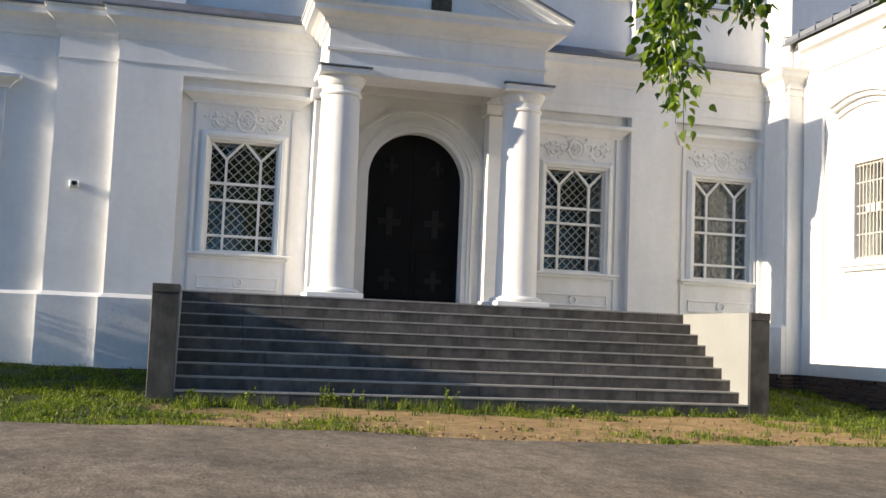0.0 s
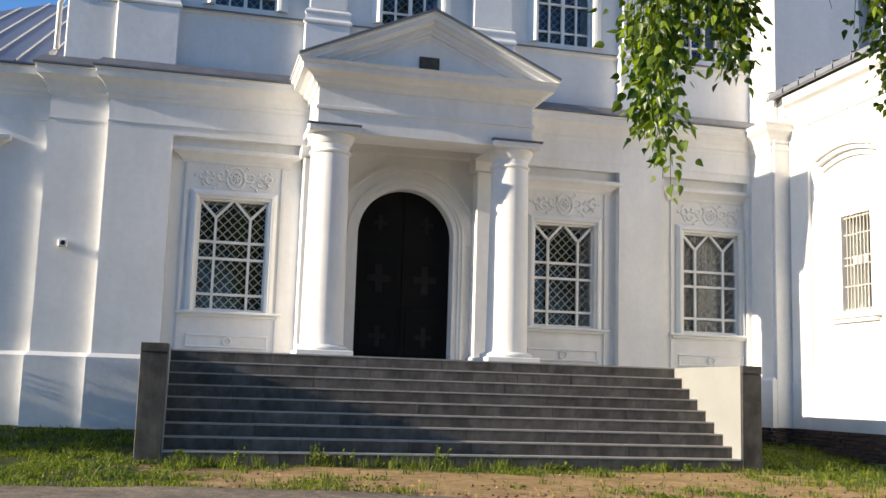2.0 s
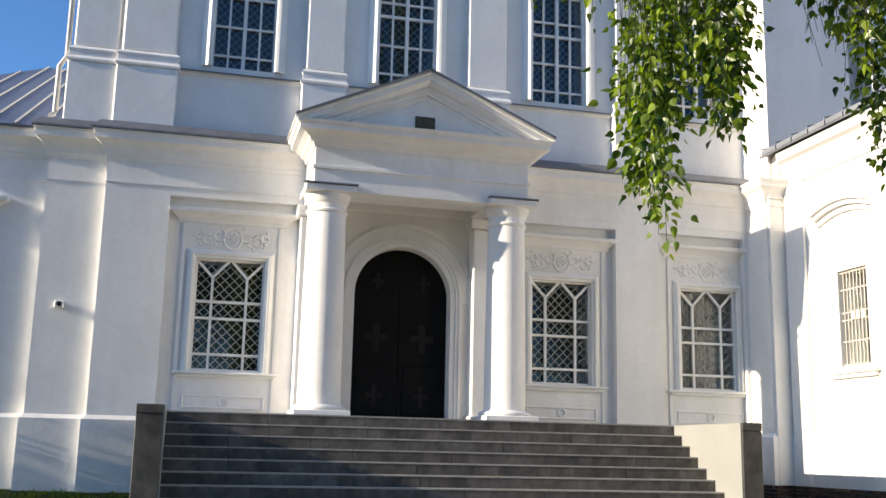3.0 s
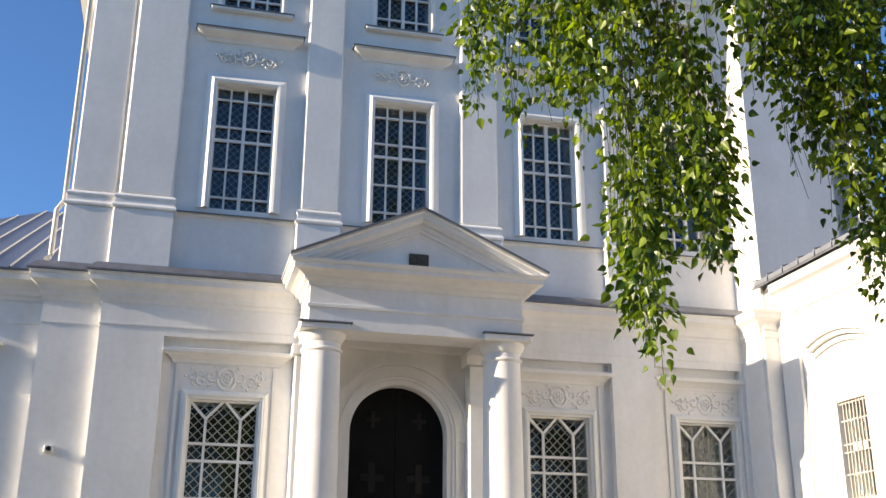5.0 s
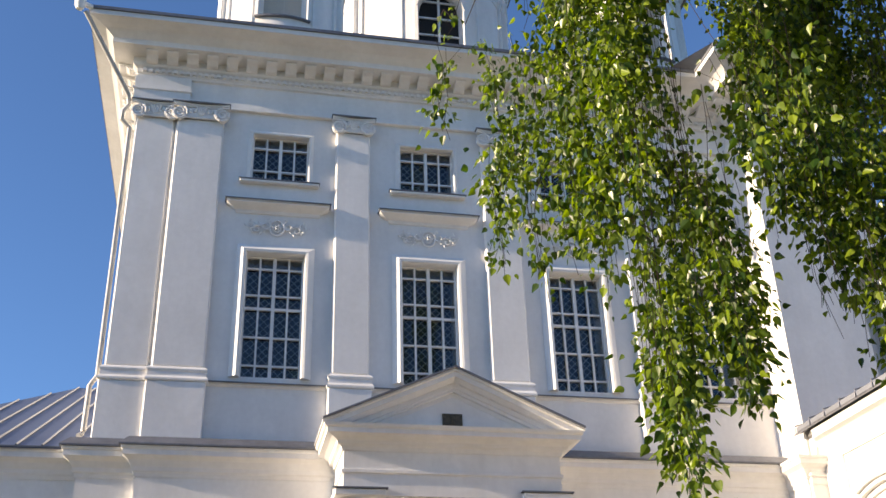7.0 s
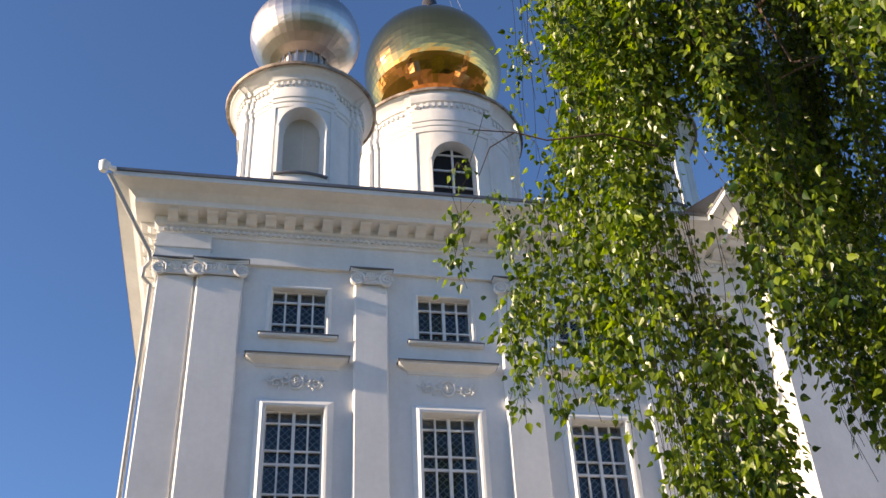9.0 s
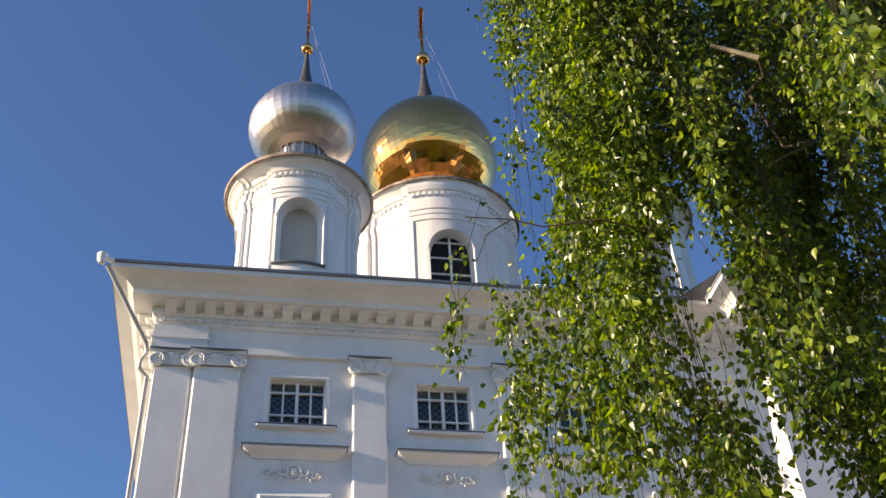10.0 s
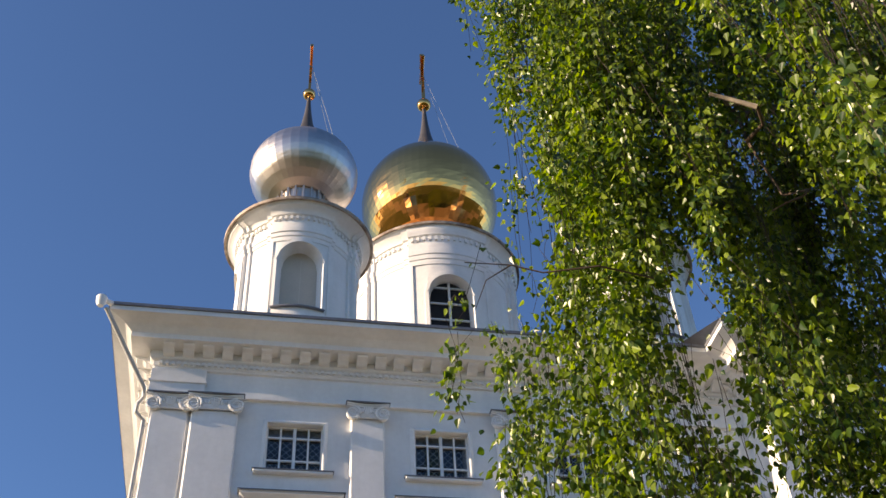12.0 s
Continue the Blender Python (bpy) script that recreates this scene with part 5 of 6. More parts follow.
# ---- vegetation ----
def leaf_arrays(points, dirs, sizes, rnd, spread=0.75):
    """Folded birch leaves at points, tips along dirs."""
    n = len(points)
    u = rnd.normal(size=(n, 3))
    d = dirs / np.linalg.norm(dirs, axis=1, keepdims=True)
    u -= (u * d).sum(1, keepdims=True) * d
    u /= np.linalg.norm(u, axis=1, keepdims=True)
    w = np.cross(d, u)
    shape = [(0, 0.0, 0.0), (-0.20, 0.04, 0.04), (-0.36, 0.20, 0.08), (-0.34, 0.40, 0.08), (-0.17, 0.70, 0.03), (0, 1.0, -0.04), (0.17, 0.70, 0.03), (0.34, 0.40, 0.08), (0.36, 0.20, 0.08), (0.20, 0.04, 0.04)]
    verts = np.concatenate([points[:, None] + sizes[:, None, None] * np.stack([a * u + b * d + c * w for a, b, c in shape], 1)], 1).reshape(-1, 3)
    faces = []
    for i in range(n):
        k = i * 10
        faces += [(k, k + 1, k + 2, k + 3, k + 4, k + 5), (k, k + 5, k + 6, k + 7, k + 8, k + 9)]
    return verts, faces


# the hanging twigs are laid out by bearing and rise from the camera, to fit its view
CAM_SPOT = Vector((-3.21, -18.483, 1.0))
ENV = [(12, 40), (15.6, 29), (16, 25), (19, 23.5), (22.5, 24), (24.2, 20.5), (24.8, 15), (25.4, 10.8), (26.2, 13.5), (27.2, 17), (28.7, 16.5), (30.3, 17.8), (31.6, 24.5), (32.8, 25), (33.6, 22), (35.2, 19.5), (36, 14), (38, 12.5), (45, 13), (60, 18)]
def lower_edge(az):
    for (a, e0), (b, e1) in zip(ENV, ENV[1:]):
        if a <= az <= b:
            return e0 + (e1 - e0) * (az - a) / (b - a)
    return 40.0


# gaps fitted to the camera's view: bearing, rise, half sizes, and how bare
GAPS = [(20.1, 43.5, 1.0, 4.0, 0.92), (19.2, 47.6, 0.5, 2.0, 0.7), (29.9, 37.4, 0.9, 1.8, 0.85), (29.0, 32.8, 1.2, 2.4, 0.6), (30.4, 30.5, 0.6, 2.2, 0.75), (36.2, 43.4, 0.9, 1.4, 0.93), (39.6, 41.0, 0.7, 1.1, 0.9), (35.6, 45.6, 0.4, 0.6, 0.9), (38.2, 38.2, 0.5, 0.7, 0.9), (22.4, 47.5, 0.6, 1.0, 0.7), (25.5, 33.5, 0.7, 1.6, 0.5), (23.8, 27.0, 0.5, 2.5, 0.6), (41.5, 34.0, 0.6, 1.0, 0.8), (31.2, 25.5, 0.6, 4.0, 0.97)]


def build_birch():
    """A weeping birch beside the road: trunk out to the side, limbs overhead, long hanging twigs."""
    rnd = np.random.RandomState(11)
    tree = thing("birch_tree", (2.6, -15.0, 0.0), "weeping birch with long hanging leafy twigs beside the road", "tree")
    bm = bmesh.new()
    tube(bm, [(2.6, -15.0, -0.1), (2.62, -14.95, 1.5), (2.5, -14.9, 4.0), (2.45, -14.9, 7.0), (2.3, -14.95, 10.0), (2.2, -15.0, 13.0)], 0.26, 0.09, n=12)
    trunk = part("trunk", bm, BARK, tree, "white birch trunk with dark patches", smooth=True)
    limbs = []
    for k, (z, end) in enumerate(((4.6, (-1.4, -13.6, 7.3)), (5.6, (-2.0, -14.6, 8.2)), (6.4, (-0.6, -12.6, 8.6)), (7.2, (-1.6, -13.2, 9.6)), (8.0, (-0.4, -14.6, 10.2)), (8.8, (0.5, -12.4, 10.5)), (9.6, (-1.2, -14.0, 11.4)), (10.6, (0.8, -13.2, 12.4)))):
        a, e = Vector((2.5, -14.92, z)), Vector(end)
        pts = [a + (e - a) * t + Vector((0.12 * math.sin(5 * t + k), 0.12 * math.cos(4 * t + k), 0.9 * math.sin(math.pi * t) * 0.6)) for t in [i / 8 for i in range(9)]]
        bm = bmesh.new()
        tube(bm, pts, 0.075, 0.018, n=7)
        part("limb", bm, BARK, tree, smooth=True)
        limbs.append(pts)
    allp = [p for l in limbs for p in l[2:]]
    tv, tf, pts_, dirs_ = [], [], [], []

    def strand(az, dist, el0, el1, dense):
        base = Vector((CAM_SPOT.x + dist * math.sin(radians(az)), CAM_SPOT.y + dist * math.cos(radians(az)), 0))
        zb, zt = CAM_SPOT.z + dist * math.tan(radians(el0)), CAM_SPOT.z + dist * math.tan(radians(el1))
        sway = rnd.normal(size=2) * 0.10
        n = max(3, int((zt - zb) / 0.14))
        line = []
        ph = rnd.uniform(0, 6)
        for i in range(n + 1):
            t = i / n
            wob = 0.035 * math.sin(t * 7 + ph)
            line.append(Vector((base.x + sway[0] * (t * t) + wob, base.y + sway[1] * (t * t) + 0.03 * math.cos(t * 6 + ph), zb + (zt - zb) * t)))
        k = len(tv)
        for p in line:
            tv.extend([(p.x - 0.0015, p.y, p.z), (p.x + 0.0015, p.y, p.z), (p.x, p.y + 0.0026, p.z)])
        for i in range(n):
            for a in range(3):
                b = (a + 1) % 3
                tf.append((k + 3 * i + a, k + 3 * i + b, k + 3 * i + 3 + b, k + 3 * i + 3 + a))
        m = int((zt - zb) * dense)
        clump = rnd.uniform(0, 6)
        for _ in range(m):
            t = rnd.uniform(0, 1)
            if rnd.uniform() < 0.34 + 0.52 * math.sin(t * (zt - zb) * 6 + clump):
                continue
            j = min(n - 1, int(t * n))
            p = line[j].lerp(line[j + 1], t * n - j)
            gap = noise.noise((p.x * 2.9, p.y * 2.9, p.z * 0.8 + 3.0))
            if dense > 110 and gap < 0.05 and rnd.uniform() < 0.34 - 2.2 * gap:
                continue
            bear, rise = math.degrees(math.atan2(p.x - CAM_SPOT.x, p.y - CAM_SPOT.y)), math.degrees(math.atan2(p.z - CAM_SPOT.z, math.hypot(p.x - CAM_SPOT.x, p.y - CAM_SPOT.y)))
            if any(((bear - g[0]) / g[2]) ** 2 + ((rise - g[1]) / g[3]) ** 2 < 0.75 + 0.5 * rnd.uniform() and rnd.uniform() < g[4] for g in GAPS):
                continue
            spread = 0.026 + 0.030 * rnd.uniform()
            o = rnd.normal(size=3) * spread
            pts_.append((p.x + o[0], p.y + o[1], p.z + o[2] * 0.7))
            dirs_.append((o[0] * 9 + rnd.normal() * 0.3, o[1] * 9 + rnd.normal() * 0.3, -0.95 + rnd.normal() * 0.35))
        return line[-1]

    tops = []

    def bunch(az, dist, el0, el1, n, wide, dense=158):
        """Twigs that hang together, longest in the middle."""
        for _ in range(n):
            off = rnd.normal()
            lo = el0 + abs(off) * 1.6 + rnd.exponential(1.3)
            if lo < el1 - 2:
                tops.append(strand(az + off * wide, dist + rnd.normal() * 0.20, lo, el1 + rnd.uniform(-2.5, 2.5), dense))

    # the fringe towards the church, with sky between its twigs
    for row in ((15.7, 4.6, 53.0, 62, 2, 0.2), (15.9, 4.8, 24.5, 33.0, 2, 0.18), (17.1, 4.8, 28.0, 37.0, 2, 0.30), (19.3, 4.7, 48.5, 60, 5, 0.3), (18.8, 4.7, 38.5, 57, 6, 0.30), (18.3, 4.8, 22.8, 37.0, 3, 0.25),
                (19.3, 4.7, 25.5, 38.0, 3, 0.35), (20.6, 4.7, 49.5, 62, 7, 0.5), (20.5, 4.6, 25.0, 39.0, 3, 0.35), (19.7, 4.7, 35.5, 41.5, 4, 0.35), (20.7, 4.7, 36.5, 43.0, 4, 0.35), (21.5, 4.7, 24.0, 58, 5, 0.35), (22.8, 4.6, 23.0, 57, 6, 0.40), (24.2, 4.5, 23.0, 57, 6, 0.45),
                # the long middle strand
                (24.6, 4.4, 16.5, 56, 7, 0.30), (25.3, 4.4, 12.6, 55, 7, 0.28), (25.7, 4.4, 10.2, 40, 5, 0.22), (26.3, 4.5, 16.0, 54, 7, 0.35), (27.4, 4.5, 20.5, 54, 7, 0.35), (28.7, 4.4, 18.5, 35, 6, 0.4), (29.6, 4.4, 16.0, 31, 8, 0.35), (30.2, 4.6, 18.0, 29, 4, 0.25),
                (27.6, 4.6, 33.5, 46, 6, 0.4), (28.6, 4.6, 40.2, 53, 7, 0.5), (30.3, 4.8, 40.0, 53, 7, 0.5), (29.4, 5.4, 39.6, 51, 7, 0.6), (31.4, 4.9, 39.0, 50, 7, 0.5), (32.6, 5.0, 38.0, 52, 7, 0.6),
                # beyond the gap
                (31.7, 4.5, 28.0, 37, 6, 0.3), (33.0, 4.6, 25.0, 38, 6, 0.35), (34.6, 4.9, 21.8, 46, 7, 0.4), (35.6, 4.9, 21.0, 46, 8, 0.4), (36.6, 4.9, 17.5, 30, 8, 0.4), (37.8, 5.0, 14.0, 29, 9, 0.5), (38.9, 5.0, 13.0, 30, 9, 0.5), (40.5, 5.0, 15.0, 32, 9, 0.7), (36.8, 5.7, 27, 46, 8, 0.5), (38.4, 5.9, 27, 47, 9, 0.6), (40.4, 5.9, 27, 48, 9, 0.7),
                # twigs close to the camera
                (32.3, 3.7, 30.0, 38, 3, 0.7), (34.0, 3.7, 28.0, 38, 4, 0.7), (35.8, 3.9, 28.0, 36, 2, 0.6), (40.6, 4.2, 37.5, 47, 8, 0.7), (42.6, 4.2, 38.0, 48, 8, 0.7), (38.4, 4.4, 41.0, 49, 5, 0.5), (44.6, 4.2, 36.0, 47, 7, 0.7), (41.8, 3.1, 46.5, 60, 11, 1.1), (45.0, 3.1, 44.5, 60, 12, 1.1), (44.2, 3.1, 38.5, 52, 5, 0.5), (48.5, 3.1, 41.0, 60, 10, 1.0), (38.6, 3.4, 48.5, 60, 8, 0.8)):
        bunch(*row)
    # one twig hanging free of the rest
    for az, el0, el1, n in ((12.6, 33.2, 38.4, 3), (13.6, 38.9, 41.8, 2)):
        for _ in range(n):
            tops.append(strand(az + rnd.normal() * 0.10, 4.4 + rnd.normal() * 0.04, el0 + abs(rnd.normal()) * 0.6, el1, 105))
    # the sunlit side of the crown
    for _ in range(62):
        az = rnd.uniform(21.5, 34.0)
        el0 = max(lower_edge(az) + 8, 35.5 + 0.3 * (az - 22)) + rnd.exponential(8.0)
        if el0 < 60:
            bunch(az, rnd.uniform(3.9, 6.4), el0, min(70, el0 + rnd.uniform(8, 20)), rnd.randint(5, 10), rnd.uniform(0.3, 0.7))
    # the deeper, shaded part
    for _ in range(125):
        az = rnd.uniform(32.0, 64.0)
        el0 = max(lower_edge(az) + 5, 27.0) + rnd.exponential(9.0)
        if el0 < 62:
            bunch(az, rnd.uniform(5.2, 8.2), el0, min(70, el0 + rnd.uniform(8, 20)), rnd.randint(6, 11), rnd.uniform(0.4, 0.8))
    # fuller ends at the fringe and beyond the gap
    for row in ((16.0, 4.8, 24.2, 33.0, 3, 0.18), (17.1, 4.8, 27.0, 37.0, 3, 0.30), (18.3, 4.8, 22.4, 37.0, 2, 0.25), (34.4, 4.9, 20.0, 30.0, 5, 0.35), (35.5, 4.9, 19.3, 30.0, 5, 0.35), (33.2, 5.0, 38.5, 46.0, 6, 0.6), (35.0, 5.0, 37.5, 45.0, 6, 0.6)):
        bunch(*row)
    # side branches that carry the twigs
    for i, p in enumerate(tops):
        if i % 14 == 0:
            q = min(allp, key=lambda a: (a - p).length)
            mid = (p + q) / 2 + Vector((0, 0, 0.25))
            if (p - q).length < 1.6:
                bm = bmesh.new()
                tube(bm, [q, mid, p], 0.016, 0.005, n=5)
                part("branch", bm, TWIG, tree)
    # branches set on the camera's sight lines, pale bark only where one shows
    for mat, r0, r1, line in (
            (TWIG, 0.0025, 0.008, ((-2.31, -14.88, 4.35), (-2.09, -14.91, 4.33), (-1.94, -14.93, 4.28), (-1.69, -15.02, 4.27), (-1.35, -14.9, 4.33), (-1.05, -14.5, 4.7), (-0.8, -14.0, 5.6), (-0.4, -13.9, 6.9))),
            (TWIG, 0.002, 0.004, ((-2.28, -14.90, 4.05), (-2.22, -14.91, 4.22), (-2.09, -14.91, 4.33))),
            (BARK, 0.010, 0.016, ((-0.94, -15.23, 5.44), (-0.81, -15.24, 5.39), (-0.7, -15.26, 5.33))),
            (TWIG, 0.009, 0.015, ((-0.7, -15.26, 5.33), (-0.62, -15.15, 5.33), (-0.5, -14.8, 5.6), (-0.2, -14.4, 6.3), (0.4, -14.2, 7.2))),
            (TWIG, 0.004, 0.010, ((-0.67, -15.02, 4.77), (-0.61, -15.08, 4.78), (-0.53, -15.12, 4.80), (-0.46, -15.1, 4.88), (-0.40, -14.8, 5.15), (-0.5, -14.8, 5.6)))):
        b2 = bmesh.new()
        tube(b2, line, r0, r1, n=7)
        part("branch", b2, mat, tree, smooth=True)
    tagged(mesh_from("twigwork", tv, tf, TWIG, tree), kind="stuff")
    pts_, dirs_ = np.array(pts_), np.array(dirs_)
    cut = np.digitize(np.degrees(np.arctan2(pts_[:, 0] - CAM_SPOT.x, pts_[:, 1] - CAM_SPOT.y)), (24, 32))
    for c in range(3):
        sel = cut == c
        if sel.any():
            v, f = leaf_arrays(pts_[sel], dirs_[sel], 0.030 + 0.032 * rnd.uniform(0, 1, sel.sum()) ** 1.5, rnd)
            tagged(mesh_from("leaves", v.tolist(), f, LEAF, tree), kind="stuff")


build_birch()


def build_unseen_trees():
    """Broad trees behind the viewer for reflections, and small unseen ones that shade the church."""
    rnd = np.random.RandomState(3)
    tree = thing("roadside_tree", (0, 0, 0), "leafy green tree out of view, added for reflections and shade", "tree", "roadside trees")
    bm = bmesh.new()
    tube(bm, [(0, 0, -0.1), (0.05, 0, 2), (-0.05, 0.1, 5), (0, 0, 9)], 0.28, 0.08, n=10)
    part("trunk", bm, BARK, tree, smooth=True)
    pts = []
    for k in range(14):
        a, z = k * 2.4, 3.2 + 0.45 * k
        r = 2.8 * math.sin(math.pi * (0.22 + 0.72 * k / 14))
        e = Vector((r * math.cos(a), r * math.sin(a), z + 1.2))
        bm = bmesh.new()
        tube(bm, [(0, 0, z), e * 0.5 + Vector((0, 0, z * 0.5 + 0.2)), e], 0.06, 0.015, n=5)
        part("limb", bm, BARK, tree)
        for _ in range(5):
            c = np.array(e) + rnd.normal(size=3) * 0.55
            pts.append(c + rnd.normal(size=(90, 3)) * (0.42, 0.42, 0.34))
    pts = np.concatenate(pts)
    v, f = leaf_arrays(pts, rnd.normal(size=pts.shape) + (0, 0, -0.6), rnd.uniform(0.12, 0.22, len(pts)), rnd)
    tagged(mesh_from("leaves", v.tolist(), f, FAR_LEAF, tree), kind="stuff")
    # the last four stand left of the church, out of view, to cast shade
    spots = [(-26, -34, 1.3), (-14, -31, 1.1), (-3, -33, 1.35), (9, -30, 1.15), (18, -27, 1.3), (28, -33, 1.4), (24, -16, 1.2), (-20, -31.5, 1.3), (-8.5, -30, 1.25), (3.2, -31.5, 1.3), (13.8, -34, 1.4), (-20, -2.3, 0.52), (-13.5, -2.3, 0.36), (-11.4, -1.6, 0.33), (-12.2, -3.1, 0.30)]
    for i, (x, y, s) in enumerate(spots):
        m = pose(x, y, 0, 0, 0, 50 * i)
        t = tree if i == 0 else copy_thing(tree, m)
        t.matrix_basis = m
        t.scale = (s, s, s)


build_unseen_trees()


def build_grass():
    rnd = np.random.RandomState(8)
    verts, faces = [], []

    def blade(x, y, z, h, lean, a, w):
        k = len(verts)
        dx, dy = math.cos(a) * w, math.sin(a) * w
        lx, ly = -math.sin(a) * lean * h, math.cos(a) * lean * h
        verts.extend([(x - dx, y - dy, z - 0.01), (x + dx, y + dy, z - 0.01), (x + dx * 0.7 + lx * 0.4, y + dy * 0.7 + ly * 0.4, z + h * 0.6), (x - dx * 0.7 + lx * 0.4, y - dy * 0.7 + ly * 0.4, z + h * 0.6), (x + lx, y + ly, z + h)])
        faces.extend([(k, k + 1, k + 2, k + 3), (k + 3, k + 2, k + 4)])

    leaf_p, leaf_d, leaf_s = [], [], []
    tries = 0
    while tries < 230000:
        tries += 1
        x = rnd.uniform(-9.0, 9.5)
        y = -9.0 + 9.0 * rnd.uniform()
        if y < road_edge(x) + 0.04 or (-3.76 < x < 5.25 and y > -4.42) or x > 7.8 or (y > -0.45 and x < 7.4):
            continue
        d = max(abs((x - 1.2) * 0.22), abs((y + 6.9) * 0.5)) + 1.1 * noise.noise((x * 0.45, y * 0.45, 2)) + 0.7 * noise.noise((x * 1.7, y * 1.7, 5)) + 0.5 * noise.noise((x * 4.5, y * 4.5, 1))
        keep = (0.012 if d < 0.75 else min(1.0, (d - 0.68) * 2.2)) * min(1.0, max(0.03, 0.42 + 2.4 * noise.noise((x * 2.0, y * 2.0, 12)))) * min(1.0, max(0.05, (-0.55 - y) * 2.5))
        if rnd.uniform() > keep:
            continue
        z = height(x, y)
        lush = max(0.0, noise.noise((x * 2.1, y * 2.1, 9)))
        if rnd.uniform() < 0.22:
            leaf_p.append((x, y, z + 0.02 + 0.04 * rnd.uniform() * (0.5 + lush)))
            leaf_d.append((rnd.normal(), rnd.normal(), 0.55))
            leaf_s.append(rnd.uniform(0.018, 0.045))
        else:
            tall = 0.025 + 0.05 * rnd.uniform() + 0.26 * lush * rnd.uniform()
            blade(x, y, z, tall, rnd.uniform(0.3, 1.3), rnd.uniform(0, 6.28), rnd.uniform(0.0035, 0.0075))
    # loose tufts at the stair foot and on the verge
    for _ in range(130):
        if rnd.uniform() < 0.45:
            x, y, top = rnd.uniform(-3.6, 5.1), -4.47 - 0.25 * rnd.exponential(), 0.26
        else:
            x, y, top = rnd.uniform(-8.5, 7.5), rnd.uniform(-7.6, -5.2), 0.13
        if y < road_edge(x) + 0.05 or (-2.0 < x < 5.0 and -6.6 < y < -4.9):
            continue
        z, reach = height(x, y), top * rnd.uniform(0.4, 1.0)
        for _ in range(rnd.randint(10, 26)):
            blade(x + rnd.normal() * 0.05, y + rnd.normal() * 0.04, z, reach * rnd.uniform(0.5, 1.0), rnd.uniform(0.1, 0.7), rnd.uniform(0, 6.28), rnd.uniform(0.003, 0.006))
    v2, f2 = leaf_arrays(np.array(leaf_p), np.array(leaf_d), np.array(leaf_s), rnd)
    k = len(verts)
    verts.extend(v2.tolist())
    faces.extend([tuple(i + k for i in q) for q in f2])
    tagged(mesh_from("grass", verts, faces, GRASS), "short green grass with bare spots before the church", "grass", kind="stuff")


def weed(x, y, h, n, seed):
    rnd = np.random.RandomState(seed)
    z = height(x, y)
    t = thing("weed", (x, y, z), "tall green weed growing at the foot of the stairs", "weed", "weeds by the stairs")
    bm = bmesh.new()
    pts, dirs = [], []
    for _ in range(n):
        a, l = rnd.uniform(0, 6.28), rnd.uniform(0.05, 0.30)
        hh = h * rnd.uniform(0.5, 1.0)
        line = [Vector((x + rnd.normal() * 0.05, y + rnd.normal() * 0.03, z - 0.02))]
        for i in range(1, 5):
            line.append(line[0] + Vector((math.cos(a) * l * hh * (i / 4) ** 2, math.sin(a) * l * hh * (i / 4) ** 2, hh * i / 4)))
        tube(bm, line, 0.004, 0.0015, n=4)
        for i in range(11):
            q = line[0].lerp(line[-1], rnd.uniform(0.1, 1.0))
            pts.append(tuple(q)), dirs.append((rnd.normal(), rnd.normal(), 0.7))
    part("stems", bm, GRASS, t)
    v, f = leaf_arrays(np.array(pts), np.array(dirs), rnd.uniform(0.02, 0.05, len(pts)), rnd)
    tagged(mesh_from("leaves", v.tolist(), f, GRASS, t), kind="stuff")


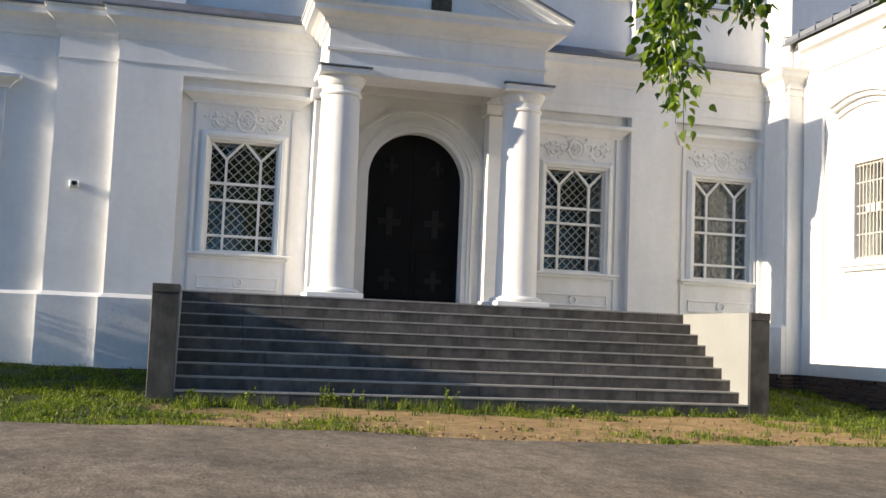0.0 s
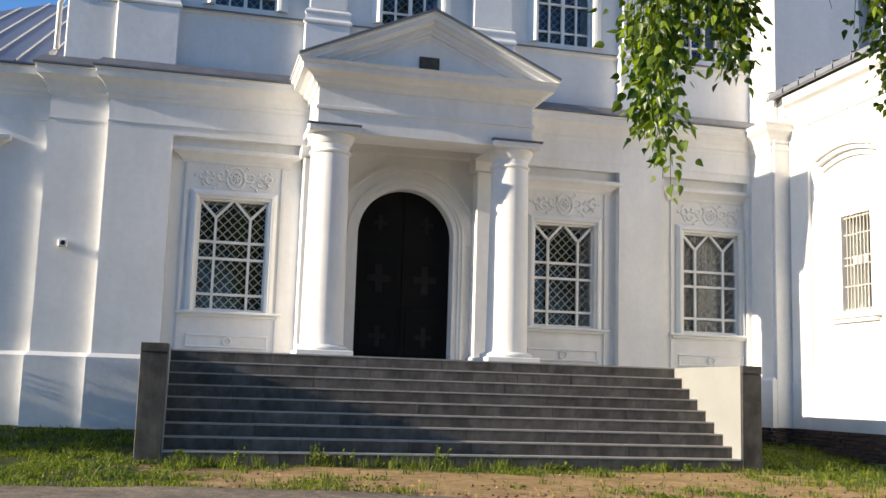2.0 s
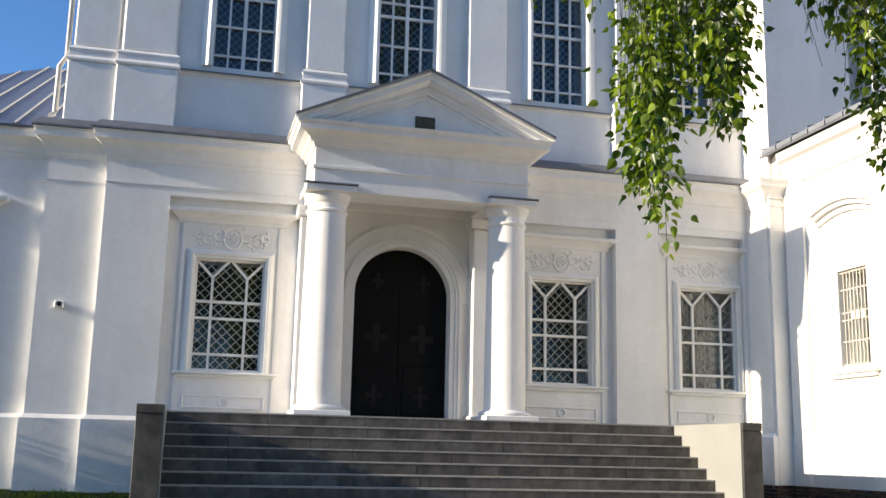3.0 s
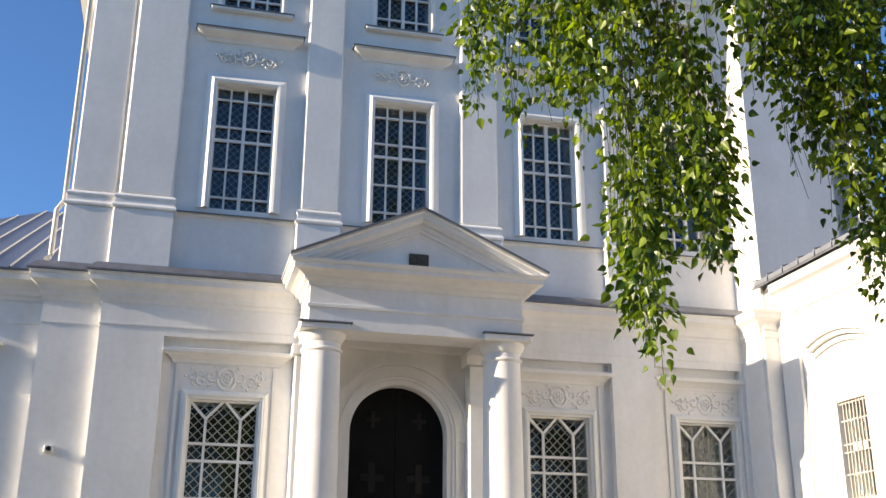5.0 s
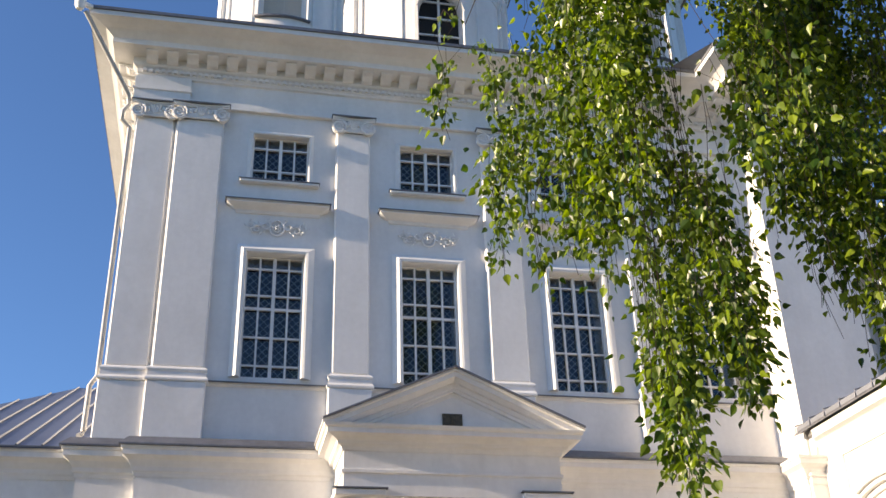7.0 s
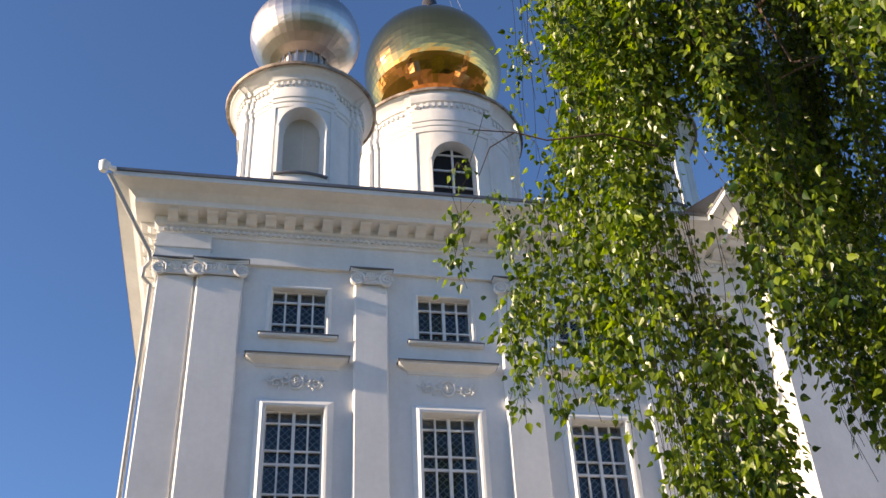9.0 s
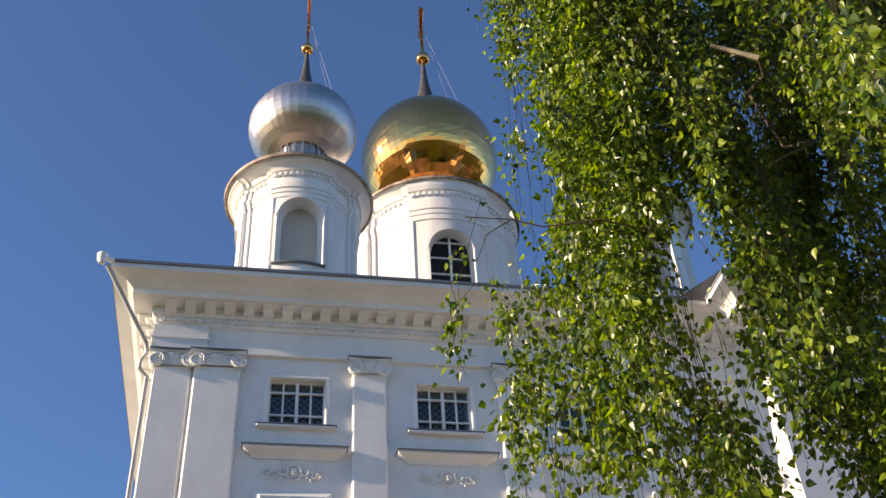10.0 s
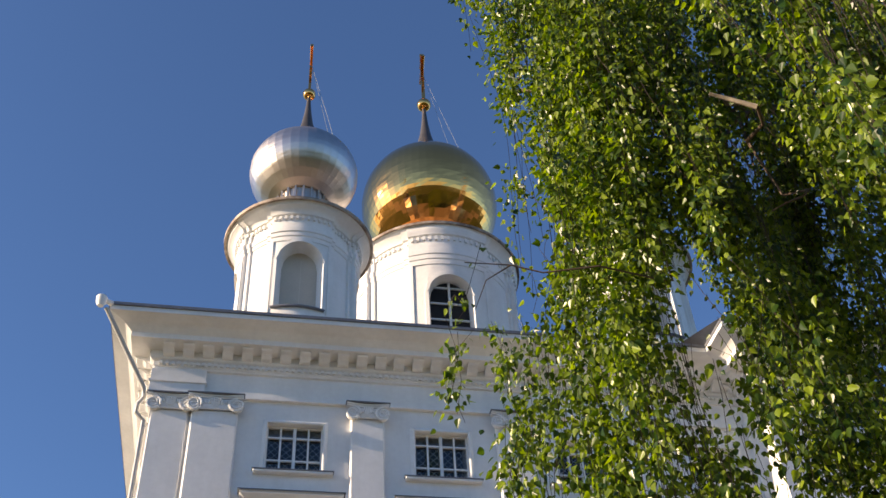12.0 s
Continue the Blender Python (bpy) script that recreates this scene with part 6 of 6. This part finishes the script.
build_grass()
for i, (x, h, n) in enumerate(((-3.18, 0.24, 10), (-3.0, 0.18, 6), (-2.45, 0.30, 8), (-1.45, 0.36, 14), (-1.25, 0.22, 8), (-1.0, 0.28, 6), (-0.55, 0.16, 5), (0.28, 0.34, 9), (1.85, 0.14, 8), (2.1, 0.15, 8), (3.3, 0.15, 7), (3.6, 0.17, 8), (4.0, 0.15, 8), (4.5, 0.18, 9), (5.6, 0.20, 9), (6.3, 0.22, 10))):
    weed(x, SY - 0.12 - 0.05 * (i % 3), h, n, 40 + i)


def build_gravel():
    """Small stones scattered on the asphalt and along its edge."""
    rnd = np.random.RandomState(21)
    verts, faces = [], []
    for i in range(2600):
        x = rnd.uniform(-9, 9)
        e = road_edge(x)
        y = e + rnd.normal() * 0.35 if i % 2 else e - rnd.uniform(0, 6.0)
        if -3.8 < x < 5.3 and y > -4.5:
            continue
        r = rnd.uniform(0.003, 0.008) * (1.9 if rnd.uniform() < 0.06 else 1.0)
        z = (0.030 if y < e else max(0.0, height(x, y))) + r * 0.3
        k = len(verts)
        a = rnd.uniform(0, 6.28)
        c, d = math.cos(a) * r, math.sin(a) * r
        verts.extend([(x + c, y + d, z), (x - d * 0.8, y + c * 0.8, z), (x - c, y - d, z), (x + d * 0.7, y - c * 0.7, z), (x + c * 0.2, y, z + r * 0.8), (x, y, z - r)])
        faces.extend([(k, k + 1, k + 4), (k + 1, k + 2, k + 4), (k + 2, k + 3, k + 4), (k + 3, k, k + 4), (k + 1, k, k + 5), (k + 2, k + 1, k + 5), (k + 3, k + 2, k + 5), (k, k + 3, k + 5)])
    tagged(mesh_from("gravel", verts, faces, GRAVEL), "small grey and brown stones scattered along the road edge", "gravel", kind="stuff")


build_gravel()


def build_litter():
    """Dry leaves, straw and bits of bark lying on the clay and along the road's edge."""
    rnd = np.random.RandomState(33)
    p, d, z = [], [], []
    while len(p) < 1500:
        x = rnd.uniform(-7.5, 8.0)
        y = road_edge(x) + 0.05 + abs(rnd.normal()) * 1.3
        if y > -4.5 or noise.noise((x * 1.4, y * 2.2, 6)) < rnd.uniform(-0.25, 0.25):
            continue
        p.append((x, y, height(x, y) + 0.012))
        d.append((rnd.normal(), rnd.normal(), rnd.uniform(-0.05, 0.1)))
        z.append(rnd.uniform(0.015, 0.055))
    v, f = leaf_arrays(np.array(p), np.array(d), np.array(z), rnd)
    tagged(mesh_from("leaf_litter", v.tolist(), f, LITTER), "dry brown leaves and straw scattered on the clay", "litter", kind="stuff")


build_litter()
